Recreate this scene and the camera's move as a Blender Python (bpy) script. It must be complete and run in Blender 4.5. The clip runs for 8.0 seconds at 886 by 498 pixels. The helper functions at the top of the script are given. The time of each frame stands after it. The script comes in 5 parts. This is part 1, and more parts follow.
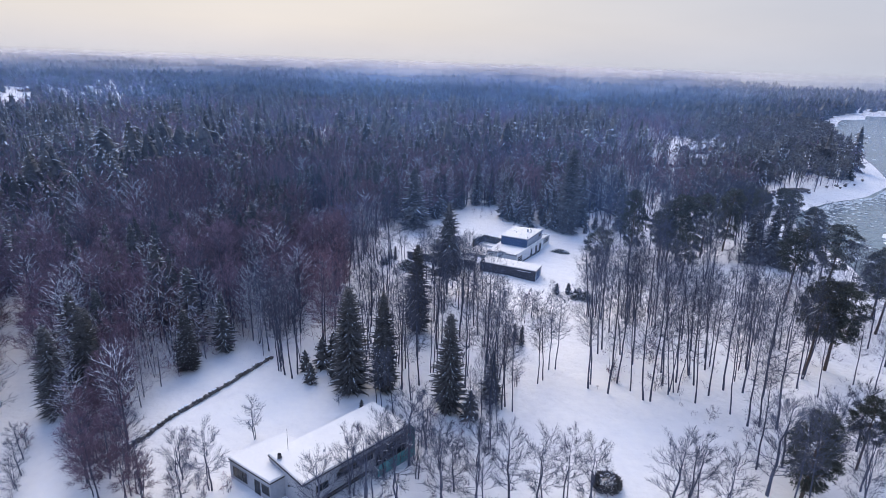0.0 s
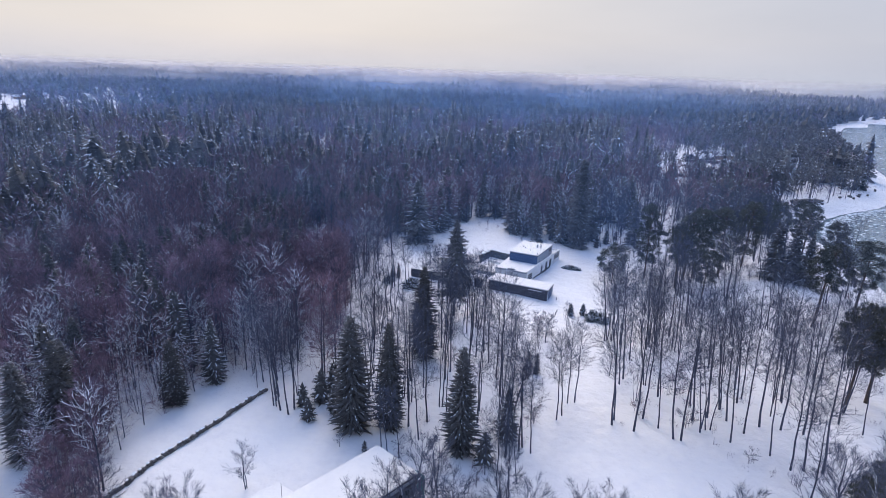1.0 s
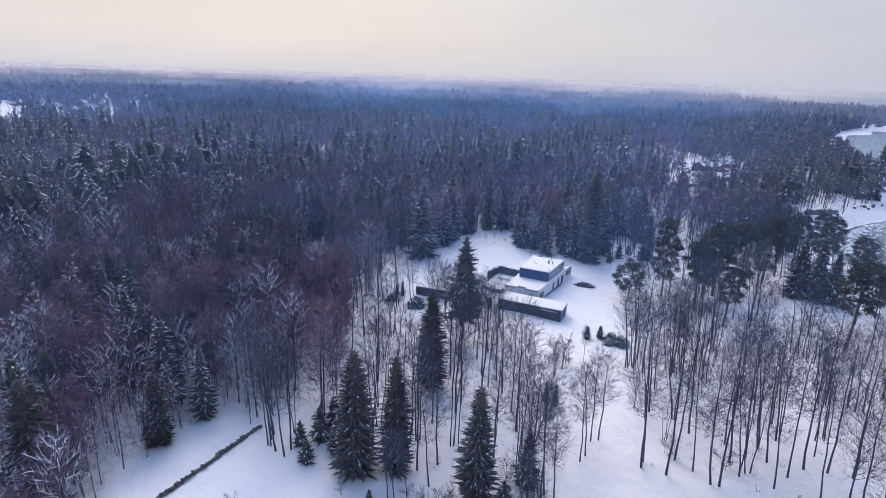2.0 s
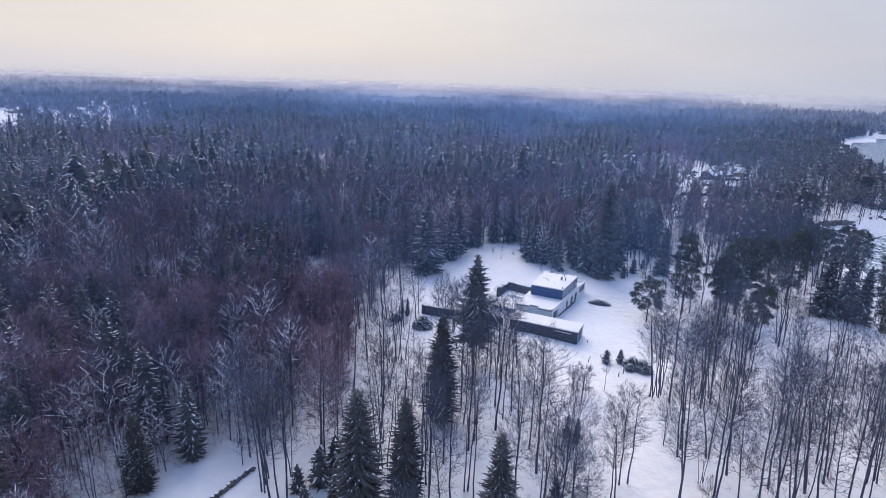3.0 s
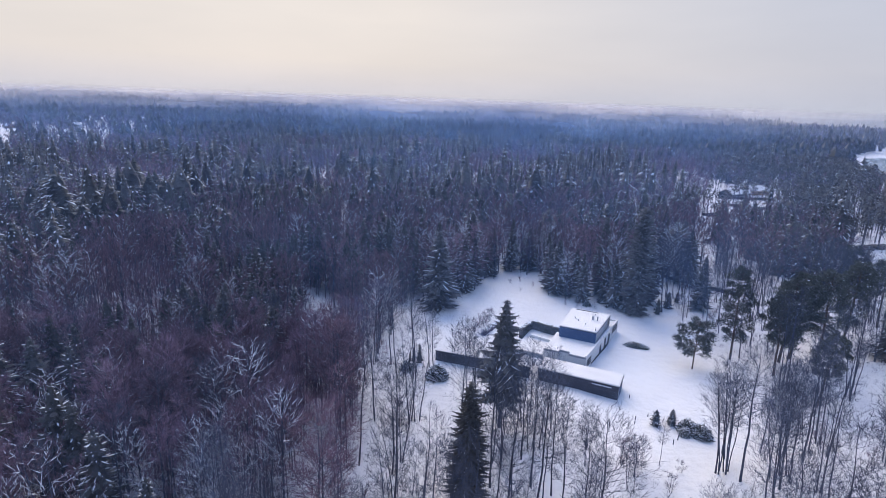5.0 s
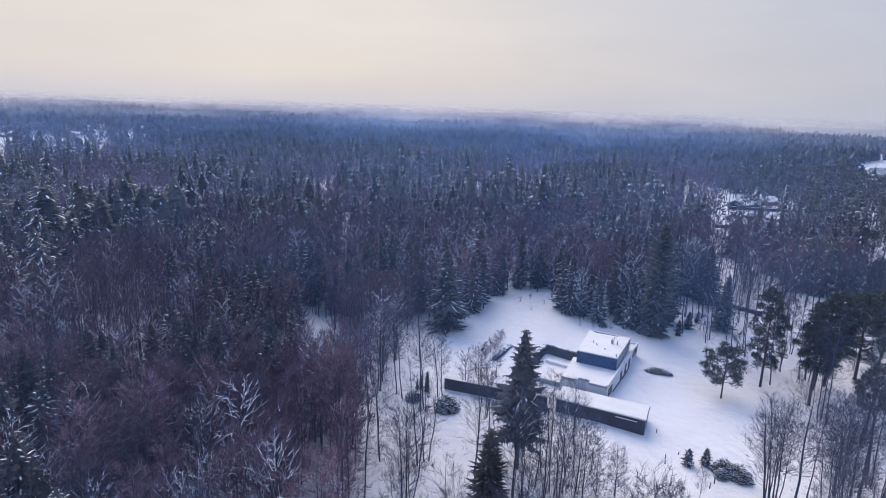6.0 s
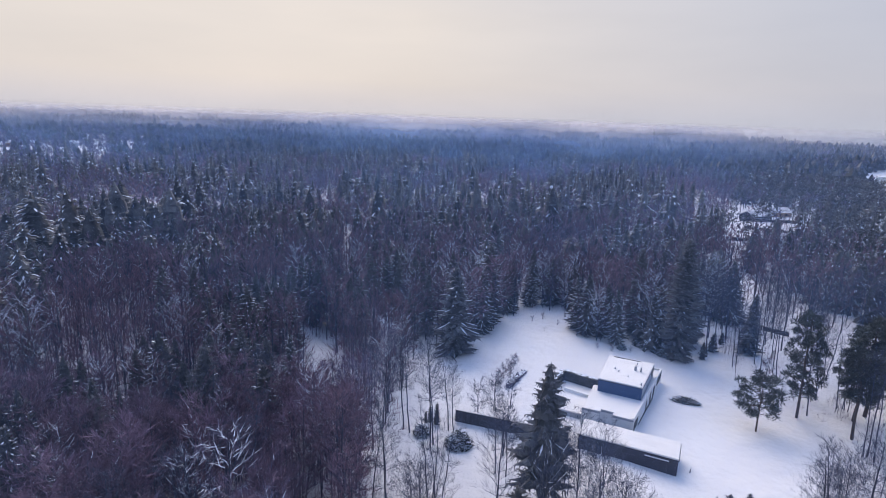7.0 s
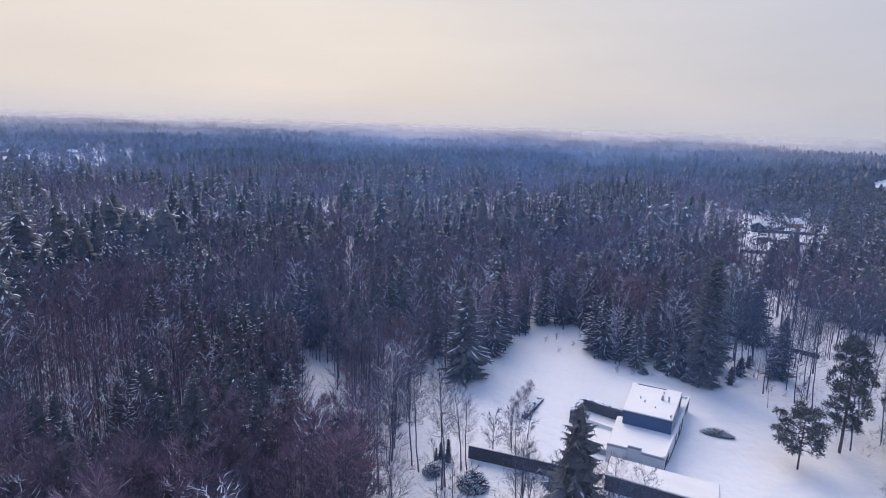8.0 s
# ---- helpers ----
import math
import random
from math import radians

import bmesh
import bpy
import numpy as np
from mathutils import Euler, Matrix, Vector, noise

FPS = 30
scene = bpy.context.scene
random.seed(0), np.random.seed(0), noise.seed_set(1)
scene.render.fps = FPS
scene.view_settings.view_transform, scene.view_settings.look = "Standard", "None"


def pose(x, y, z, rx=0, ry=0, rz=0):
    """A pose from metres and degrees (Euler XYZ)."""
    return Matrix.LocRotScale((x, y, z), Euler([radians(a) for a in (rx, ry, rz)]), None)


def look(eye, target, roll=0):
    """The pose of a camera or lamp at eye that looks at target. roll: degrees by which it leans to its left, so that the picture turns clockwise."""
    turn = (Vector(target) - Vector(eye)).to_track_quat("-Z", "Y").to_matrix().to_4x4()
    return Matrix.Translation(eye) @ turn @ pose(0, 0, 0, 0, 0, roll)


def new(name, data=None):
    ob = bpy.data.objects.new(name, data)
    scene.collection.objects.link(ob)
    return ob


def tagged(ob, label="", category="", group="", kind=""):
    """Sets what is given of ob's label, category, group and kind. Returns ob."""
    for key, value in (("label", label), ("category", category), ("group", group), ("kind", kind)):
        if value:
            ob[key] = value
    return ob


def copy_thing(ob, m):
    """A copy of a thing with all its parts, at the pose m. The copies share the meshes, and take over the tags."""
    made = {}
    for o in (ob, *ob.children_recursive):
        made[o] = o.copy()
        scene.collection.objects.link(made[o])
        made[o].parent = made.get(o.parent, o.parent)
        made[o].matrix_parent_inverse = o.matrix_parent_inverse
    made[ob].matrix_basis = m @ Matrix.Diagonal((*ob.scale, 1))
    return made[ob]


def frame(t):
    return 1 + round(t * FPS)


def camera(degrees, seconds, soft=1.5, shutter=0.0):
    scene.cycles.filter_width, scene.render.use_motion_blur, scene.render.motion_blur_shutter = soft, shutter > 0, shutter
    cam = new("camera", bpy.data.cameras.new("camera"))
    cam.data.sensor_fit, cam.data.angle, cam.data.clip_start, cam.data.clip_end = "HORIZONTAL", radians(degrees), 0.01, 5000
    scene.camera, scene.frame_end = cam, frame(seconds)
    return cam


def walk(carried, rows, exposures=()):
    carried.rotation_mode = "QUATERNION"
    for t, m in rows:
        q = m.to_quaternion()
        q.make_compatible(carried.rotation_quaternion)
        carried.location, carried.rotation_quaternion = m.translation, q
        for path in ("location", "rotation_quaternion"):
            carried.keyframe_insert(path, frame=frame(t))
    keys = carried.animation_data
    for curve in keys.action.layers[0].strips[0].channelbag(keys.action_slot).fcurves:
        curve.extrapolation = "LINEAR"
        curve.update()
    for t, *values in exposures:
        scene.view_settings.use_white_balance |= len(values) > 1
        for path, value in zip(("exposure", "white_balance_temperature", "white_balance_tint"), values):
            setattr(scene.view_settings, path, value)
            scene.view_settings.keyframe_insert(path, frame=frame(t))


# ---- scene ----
cam = camera(76.6, 8.0, soft=0.75)
METRES, EYE, TILT, LEAN, TURN = 65.0, 50.0, -18.4, -1.8, 0.0
ROWS = [
    (0.0, 0.0, 0.0, 0.0, 0.0, 0.0, 0.0),
    (0.5, -0.0128, 0.0586, 0.0194, -0.05, 0.35, -0.01),
    (1.0, -0.026, 0.1166, 0.0393, -0.1, 0.69, 0.0),
    (1.5, -0.0396, 0.1752, 0.0597, -0.17, 0.99, -0.03),
    (3.0, -0.0783, 0.3489, 0.1152, -0.2, 2.0, -0.01),
    (3.5, -0.0911, 0.4069, 0.1345, -0.19, 2.32, -0.03),
    (4.0, -0.1037, 0.4653, 0.1541, -0.19, 2.64, -0.04),
    (4.5, -0.1158, 0.524, 0.1735, -0.18, 3.0, -0.07),
    (6.0, -0.154, 0.697, 0.2326, -0.17, 4.26, -0.06),
    (6.5, -0.1665, 0.7549, 0.2523, -0.14, 4.69, -0.06),
    (7.0, -0.1797, 0.8128, 0.2709, -0.1, 5.15, -0.08),
    (7.5, -0.1928, 0.8706, 0.2898, -0.07, 5.59, -0.07),
    (8.0, -0.2061, 0.9282, 0.3095, -0.05, 6.01, -0.09),
]
walk(cam, [(t, pose(0, 0, EYE, TILT, LEAN, TURN) @ pose(METRES * x, METRES * y, METRES * z, 90 + pitch, roll, yaw)) for t, x, y, z, yaw, pitch, roll in ROWS], exposures=[(0.0, 0.2, 5580, 11), (4.5, 0.2, 5620, 12), (6.2, 0.1, 5640, 12), (8.0, 0.12, 5780, 13)])

# ---- world, sun, exposure ----
SUN_AZ, SUN_EL = radians(-14), radians(36)     # ahead and a little to the west of the flight line
world = bpy.data.worlds.new("overcast_sky")
scene.world = world
world.use_nodes = True
wn, wl = world.node_tree.nodes, world.node_tree.links
wn.clear()
w_out = wn.new("ShaderNodeOutputWorld")
w_sky = wn.new("ShaderNodeTexSky")
w_sky.sky_type, w_sky.sun_disc = "NISHITA", False
w_sky.sun_elevation, w_sky.sun_rotation = SUN_EL, SUN_AZ
w_sky.air_density, w_sky.dust_density = 1.5, 3.0
w_bg1 = wn.new("ShaderNodeBackground")
w_bg1.inputs["Strength"].default_value = 0.006
wl.new(w_sky.outputs[0], w_bg1.inputs["Color"])
w_tc = wn.new("ShaderNodeTexCoord")
w_sep = wn.new("ShaderNodeSeparateXYZ")
wl.new(w_tc.outputs["Generated"], w_sep.inputs[0])


def w_ramp(source, lo, hi, cols):
    rng = wn.new("ShaderNodeMapRange")
    rng.inputs["From Min"].default_value, rng.inputs["From Max"].default_value = lo, hi
    wl.new(source, rng.inputs["Value"])
    ramp = wn.new("ShaderNodeValToRGB")
    while len(ramp.color_ramp.elements) < len(cols):
        ramp.color_ramp.elements.new(0.5)
    for el, (p, c) in zip(ramp.color_ramp.elements, cols):
        el.position, el.color = p, (*c, 1)
    wl.new(rng.outputs[0], ramp.inputs[0])
    return ramp.outputs[0]


# cloud layer: cream glow low ahead, blue-grey towards the sea and overhead
w_warm = w_ramp(w_sep.outputs["Z"], -0.05, 1.0, [(0.0, (0.53, 0.50, 0.50)), (0.055, (0.625, 0.56, 0.515)), (0.10, (0.70, 0.60, 0.495)), (0.20, (0.71, 0.605, 0.49)),
                                                 (0.33, (0.67, 0.60, 0.53)), (0.6, (0.41, 0.49, 0.69)), (1.0, (0.41, 0.58, 1.0))])
w_cool = w_ramp(w_sep.outputs["Z"], -0.05, 1.0, [(0.0, (0.49, 0.485, 0.51)), (0.10, (0.535, 0.50, 0.49)), (0.3, (0.505, 0.50, 0.52)), (0.6, (0.37, 0.46, 0.68)), (1.0, (0.41, 0.58, 1.0))])
w_side = w_ramp(w_sep.outputs["X"], -0.05, 0.62, [(0.0, (0, 0, 0)), (1.0, (1, 1, 1))])
w_back = w_ramp(w_sep.outputs["Y"], -0.3, 0.5, [(0.0, (1, 1, 1)), (1.0, (0, 0, 0))])
w_rear = w_ramp(w_sep.outputs["Z"], -0.05, 1.0, [(0.0, (0.55, 0.57, 0.64)), (0.3, (0.60, 0.64, 0.76)), (1.0, (0.41, 0.58, 1.0))])
w_noise = wn.new("ShaderNodeTexNoise")
w_noise.inputs["Scale"].default_value, w_noise.inputs["Detail"].default_value = 2.6, 5.0
w_map = wn.new("ShaderNodeMapping")
w_map.inputs["Scale"].default_value = (1, 1, 5)
wl.new(w_tc.outputs["Generated"], w_map.inputs[0]), wl.new(w_map.outputs[0], w_noise.inputs["Vector"])
w_cl = w_ramp(w_noise.outputs["Fac"], 0.3, 0.7, [(0.0, (0.95, 0.955, 0.965)), (1.0, (1.04, 1.035, 1.03))])
w_mix = wn.new("ShaderNodeMix")
w_mix.data_type = "RGBA"
wl.new(w_side, w_mix.inputs[0]), wl.new(w_warm, w_mix.inputs[6]), wl.new(w_cool, w_mix.inputs[7])
w_all = wn.new("ShaderNodeMix")
w_all.data_type = "RGBA"
wl.new(w_back, w_all.inputs[0]), wl.new(w_mix.outputs[2], w_all.inputs[6]), wl.new(w_rear, w_all.inputs[7])
w_mul = wn.new("ShaderNodeMix")
w_mul.data_type, w_mul.blend_type = "RGBA", "MULTIPLY"
w_mul.inputs[0].default_value = 1.0
wl.new(w_all.outputs[2], w_mul.inputs[6]), wl.new(w_cl, w_mul.inputs[7])
w_bg2 = wn.new("ShaderNodeBackground")
w_bg2.inputs["Strength"].default_value = 1.0
wl.new(w_mul.outputs[2], w_bg2.inputs["Color"])
w_add = wn.new("ShaderNodeAddShader")
wl.new(w_bg1.outputs[0], w_add.inputs[0]), wl.new(w_bg2.outputs[0], w_add.inputs[1])
wl.new(w_add.outputs[0], w_out.inputs["Surface"])

sun = new("sun", bpy.data.lights.new("sun", "SUN"))
sun.data.energy, sun.data.angle, sun.data.color = 4.0, radians(60), (1.0, 0.80, 0.55)
sun_way = Vector((math.sin(SUN_AZ) * math.cos(SUN_EL), math.cos(SUN_AZ) * math.cos(SUN_EL), math.sin(SUN_EL)))
sun.matrix_world = look(sun_way * 200, (0, 0, 0))

# veils that imitate haze: distance, share of light they take, height
# the two nearest are added to lift the dark woods towards blue
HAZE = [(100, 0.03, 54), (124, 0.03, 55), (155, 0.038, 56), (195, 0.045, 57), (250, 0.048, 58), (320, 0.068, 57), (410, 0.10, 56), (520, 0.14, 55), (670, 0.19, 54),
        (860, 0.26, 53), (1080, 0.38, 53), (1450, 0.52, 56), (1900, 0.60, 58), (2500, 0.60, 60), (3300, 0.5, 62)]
scene.cycles.transparent_max_bounces = 26

# ---- materials ----


def material(name, cols, scale=1.0, rough=0.9, bump=0.0, bump_scale=None, metal=0.0, island=0.0, obj=0.0, coord="Object", spec=0.3, detail=5.0, stretch=None):
    """A noise between two colours, a finer grain, relief, and a spread from piece to piece."""
    m = bpy.data.materials.new(name)
    m.use_nodes = True
    n, l = m.node_tree.nodes, m.node_tree.links
    b = n["Principled BSDF"]
    b.inputs["Roughness"].default_value, b.inputs["Metallic"].default_value = rough, metal
    b.inputs["Specular IOR Level"].default_value = spec
    tc = n.new("ShaderNodeTexCoord")
    vec = tc.outputs[coord]
    if stretch:
        mp = n.new("ShaderNodeMapping")
        mp.inputs["Scale"].default_value = stretch
        l.new(vec, mp.inputs[0])
        vec = mp.outputs[0]
    big, fine = n.new("ShaderNodeTexNoise"), n.new("ShaderNodeTexNoise")
    for node, s in ((big, scale), (fine, scale * 9)):
        node.inputs["Scale"].default_value, node.inputs["Detail"].default_value = s, detail
        l.new(vec, node.inputs["Vector"])
    avg = n.new("ShaderNodeMath")
    avg.operation = "MULTIPLY_ADD"
    avg.inputs[1].default_value = 0.35
    l.new(fine.outputs["Fac"], avg.inputs[0])
    mul = n.new("ShaderNodeMath")
    mul.operation = "MULTIPLY"
    mul.inputs[1].default_value = 0.65
    l.new(big.outputs["Fac"], mul.inputs[0]), l.new(mul.outputs[0], avg.inputs[2])
    ramp = n.new("ShaderNodeValToRGB")
    while len(ramp.color_ramp.elements) < len(cols):
        ramp.color_ramp.elements.new(0.5)
    for i, (el, c) in enumerate(zip(ramp.color_ramp.elements, cols)):
        el.position, el.color = 0.33 + 0.34 * i / (len(cols) - 1), (*c, 1)
    l.new(avg.outputs[0], ramp.inputs[0])
    col = ramp.outputs[0]
    for amount, node, socket in ((island, "ShaderNodeNewGeometry", "Random Per Island"), (obj, "ShaderNodeObjectInfo", "Random")):
        if amount:
            src = n.new(node)
            rg = n.new("ShaderNodeMapRange")
            rg.inputs["To Min"].default_value, rg.inputs["To Max"].default_value = 1 - amount, 1 + amount
            l.new(src.outputs[socket], rg.inputs["Value"])
            hsv = n.new("ShaderNodeHueSaturation")
            l.new(rg.outputs[0], hsv.inputs["Value"]), l.new(col, hsv.inputs["Color"])
            col = hsv.outputs[0]
    l.new(col, b.inputs["Base Color"])
    if bump:
        bp = n.new("ShaderNodeBump")
        bp.inputs["Strength"].default_value = bump
        if bump_scale:
            bn = n.new("ShaderNodeTexNoise")
            bn.inputs["Scale"].default_value, bn.inputs["Detail"].default_value = bump_scale, 6
            l.new(vec, bn.inputs["Vector"]), l.new(bn.outputs["Fac"], bp.inputs["Height"])
            bp.inputs["Distance"].default_value = 0.3 / bump_scale
        else:
            l.new(fine.outputs["Fac"], bp.inputs["Height"])
            bp.inputs["Distance"].default_value = 0.1
        l.new(bp.outputs[0], b.inputs["Normal"])
    return m


M_SNOW = material("snow", [(0.615, 0.602, 0.615), (0.685, 0.668, 0.668), (0.725, 0.705, 0.69)], 0.09, 0.75, 0.5, 0.45)
M_ROOFSNOW = material("roof_snow", [(0.63, 0.615, 0.61), (0.695, 0.675, 0.66)], 0.25, 0.75, 0.25, 0.8)
M_TREESNOW = material("snow_on_branches", [(0.60, 0.64, 0.70), (0.78, 0.80, 0.83)], 1.2, 0.8, island=0.15)
M_BARK = material("bark", [(0.040, 0.046, 0.070), (0.069, 0.078, 0.116), (0.108, 0.119, 0.164)], 1.5, 0.95, island=0.2, obj=0.25)
M_TWIG = material("twigs", [(0.096, 0.084, 0.126), (0.145, 0.128, 0.186), (0.198, 0.176, 0.244)], 0.06, 0.95, island=0.35, obj=0.3)
M_TWIGRED = material("red_twigs", [(0.114, 0.080, 0.107), (0.200, 0.134, 0.171), (0.292, 0.190, 0.226)], 0.05, 0.95, island=0.3, obj=0.3)
M_ALDER = material("alder_twigs", [(0.100, 0.070, 0.098), (0.168, 0.118, 0.158), (0.245, 0.172, 0.220)], 0.05, 0.95, island=0.3, obj=0.3)
M_NEEDLE = material("spruce_needles", [(0.060, 0.060, 0.067), (0.106, 0.105, 0.109), (0.170, 0.166, 0.160)], 0.11, 0.9, island=0.4, obj=0.3)
M_PINE = material("pine_needles", [(0.045, 0.052, 0.050), (0.066, 0.073, 0.066), (0.092, 0.098, 0.084)], 0.2, 0.9, island=0.22, obj=0.25)
M_PINEBARK = material("pine_bark", [(0.06, 0.05, 0.048), (0.12, 0.09, 0.075)], 1.2, 0.95, island=0.2)
M_CORE = material("inner_needles", [(0.062, 0.062, 0.068), (0.098, 0.098, 0.100)], 0.5, 1.0)


def geo_object(name, verts, faces, mat_ids, mats, parent=None, label=""):
    """Triangles (arrays) to one mesh object."""
    verts, faces = np.asarray(verts, np.float32).reshape(-1, 3), np.asarray(faces, np.int32).reshape(-1, 3)
    me = bpy.data.meshes.new(name)
    me.vertices.add(len(verts))
    me.vertices.foreach_set("co", verts.ravel())
    me.loops.add(len(faces) * 3)
    me.loops.foreach_set("vertex_index", faces.ravel())
    me.polygons.add(len(faces))
    me.polygons.foreach_set("loop_start", np.arange(0, len(faces) * 3, 3, dtype=np.int32))
    for m in mats:
        me.materials.append(m)
    me.polygons.foreach_set("material_index", np.asarray(mat_ids, np.int32))
    me.update(calc_edges=True)
    ob = new(name, me)
    ob.parent = parent
    return tagged(ob, label)


def part(name, bm, mat, parent=None, label=""):
    me = bpy.data.meshes.new(name)
    bm.to_mesh(me)
    bm.free()
    for m in (mat if isinstance(mat, (list, tuple)) else [mat]):
        me.materials.append(m)
    ob = new(name, me)
    ob.parent = parent
    return tagged(ob, label)


def empty(name, x=0, y=0, z=0):
    ob = new(name)
    ob.empty_display_size = 0.3
    ob.location = (x, y, z)
    return ob


# ---- lie of the land ----
SHORE_Y = [-4800, -200, 60, 119, 150, 198, 215, 227, 239, 253, 286, 315, 452, 594, 728, 801, 832, 880, 930, 1240, 1360, 1700, 2460, 4800]
SHORE_X = [600, 130, 104, 111, 121, 131, 141, 153, 169, 196, 232, 250, 326, 400, 508, 582, 643, 900, 1500, 1480, 1120, 1080, 1180, 1500]
SEA = -3.0


def shore(y):
    return np.interp(y, SHORE_Y, SHORE_X)


def smooth(a, b, v):
    s = np.clip((np.asarray(v, float) - a) / (b - a), 0, 1)
    return s * s * (3 - 2 * s)


def height(x, y):
    x, y = np.asarray(x, float), np.asarray(y, float)
    h = 1.4 * smooth(132, 185, y) + 0.35 * np.sin(x * 0.06 + 1.3) * np.sin(y * 0.05) + 0.12 * np.sin(x * 0.31) * np.sin(y * 0.27 + 2)
    h = h - 0.6 * smooth(40, 80, x) * (1 - smooth(200, 400, y))
    h = h + 8 * smooth(-150, -340, x) * smooth(500, 880, y) * (1 - smooth(950, 1150, y)) + (6 + 3 * np.sin(x * 0.021 + 1) + 2 * np.sin(x * 0.05)) * smooth(-230, -420, x) * smooth(1150, 1350, y) * (1 - smooth(1600, 2100, y)) * (0.85 + 0.15 * np.sin(x * 0.012))
    inland = (shore(y) - x) * 0.75
    return np.where(inland > 26, h, SEA - 1.4 + (h - SEA + 1.4) * smooth(-14, 26, inland))


def inside(poly, x, y):
    x, y = np.asarray(x, float), np.asarray(y, float)
    hit = np.zeros(x.shape, bool)
    for (x0, y0), (x1, y1) in zip(poly, poly[1:] + poly[:1]):
        cross = (y0 > y) != (y1 > y)
        hit ^= cross & (x < (x1 - x0) * (y - y0) / (y1 - y0 + 1e-9) + x0)
    return hit


LAWN = [(-38, 15), (-38, 54), (-41, 70), (-39, 87), (-31.6, 94), (-25, 97), (-17.4, 81), (-3.2, 76.7), (7.7, 69), (13, 79), (18, 94), (33, 119), (25.5, 80), (38.4, 76.5), (41.5, 66), (37, 15)]
YARD = [(-16, 123), (-19.5, 138), (-17.5, 152), (-15, 160), (-11, 166), (-4, 174), (9, 195), (24.6, 196), (21, 177), (35, 170), (49, 166), (52, 150), (55, 141), (51, 130), (38, 112), (21.5, 109), (13, 112), (5, 124), (-6, 126), (-11, 122)]
LANE = [(-98, 124), (-93, 124), (-74.5, 92), (-59, 74), (-48, 63.7), (-43, 45), (-52, 45), (-60, 66), (-80, 92)]
FIELD_NW = [(-350, 430), (-312, 430), (-408, 592), (-475, 605)]
FIELD_N = [(-315, 2350), (-215, 2350), (-370, 4300), (-560, 4300)]
GARDEN_NE = [(95, 262), (127, 263), (150, 300), (186, 345), (190, 372), (160, 382), (128, 330)]
TRACK = [(-39.5, 170), (-34.5, 170), (-31, 157), (-26, 147), (-20.5, 135), (-25.5, 130), (-30, 139), (-36, 146), (-37, 158)]
GAP = [(-26, 186), (-21.5, 186), (-17.5, 162), (-21.5, 162)]
BEACH = [(112, 200), (124, 200), (137, 213), (199, 250), (236, 284), (214, 281), (191, 263), (163, 244), (145, 237), (124, 219)]
PASSAGE = [(-24.5, 86), (-20.5, 86), (-21.5, 100), (-23, 114), (-27.5, 114), (-26, 100)]
CLEAR = [LAWN, YARD, PASSAGE, LANE, FIELD_NW, FIELD_N, TRACK, GAP, BEACH]
WAY_NE = [(50, 168), (64, 172), (74, 205), (98, 240), (127, 263), (95, 262), (74, 236), (60, 205)]
VILLAGE = [(-720, 440), (-300, 425), (-275, 600), (-320, 740), (-410, 850), (-900, 850)]
THIN = [GARDEN_NE, WAY_NE, VILLAGE]


def ground_mesh():
    def axis(fine0, fine1, step, far):
        mid = list(np.arange(fine0, fine1 + 0.1, step))
        hi, s = [], step
        while (hi[-1] if hi else fine1) < far:
            s *= 1.16
            hi.append((hi[-1] if hi else fine1) + s)
        lo, s = [], step
        while (lo[-1] if lo else fine0) > -far:
            s *= 1.16
            lo.append((lo[-1] if lo else fine0) - s)
        return np.array(lo[::-1] + mid + hi)
    xs, ys = axis(-110, 260, 2.5, 4700), axis(30, 330, 2.5, 4700)
    gx, gy = np.meshgrid(xs, ys)
    gz = height(gx, gy)
    near = (np.abs(gx - 70) < 190) & (gy > 20) & (gy < 340)
    bumps = np.array([noise.noise((a * 0.35, b * 0.35, 0)) * 0.10 + noise.noise((a * 0.11, b * 0.11, 5)) * 0.25 if k else 0 for a, b, k in zip(gx.ravel(), gy.ravel(), near.ravel())]).reshape(gx.shape)
    gz = gz + bumps
    v = np.stack([gx, gy, gz], -1).reshape(-1, 3)
    nx, ny = len(xs), len(ys)
    i = (np.arange(ny - 1)[:, None] * nx + np.arange(nx - 1)[None]).ravel()
    f = np.concatenate([np.stack([i, i + 1, i + nx + 1], 1), np.stack([i, i + nx + 1, i + nx], 1)])
    ob = geo_object("ground", v, f, np.zeros(len(f)), [M_SNOW])
    for p in ob.data.polygons:
        p.use_smooth = True
    return tagged(ob, "snow-covered ground sloping down to the sea", "ground", kind="structure")


ground_mesh()

M_SEA = material("grey_sea", [(0.10, 0.14, 0.16), (0.15, 0.19, 0.21)], 0.012, 0.22, 0.35, 0.5, spec=0.5)
sea_bm = bmesh.new()
bmesh.ops.create_grid(sea_bm, x_segments=2, y_segments=2, size=4700)
sea = part("water", sea_bm, M_SEA)
sea.location = (0, 0, SEA)
tagged(sea, "calm grey winter sea with drifting ice", "water", kind="structure")

# ---- trees: shapes ----


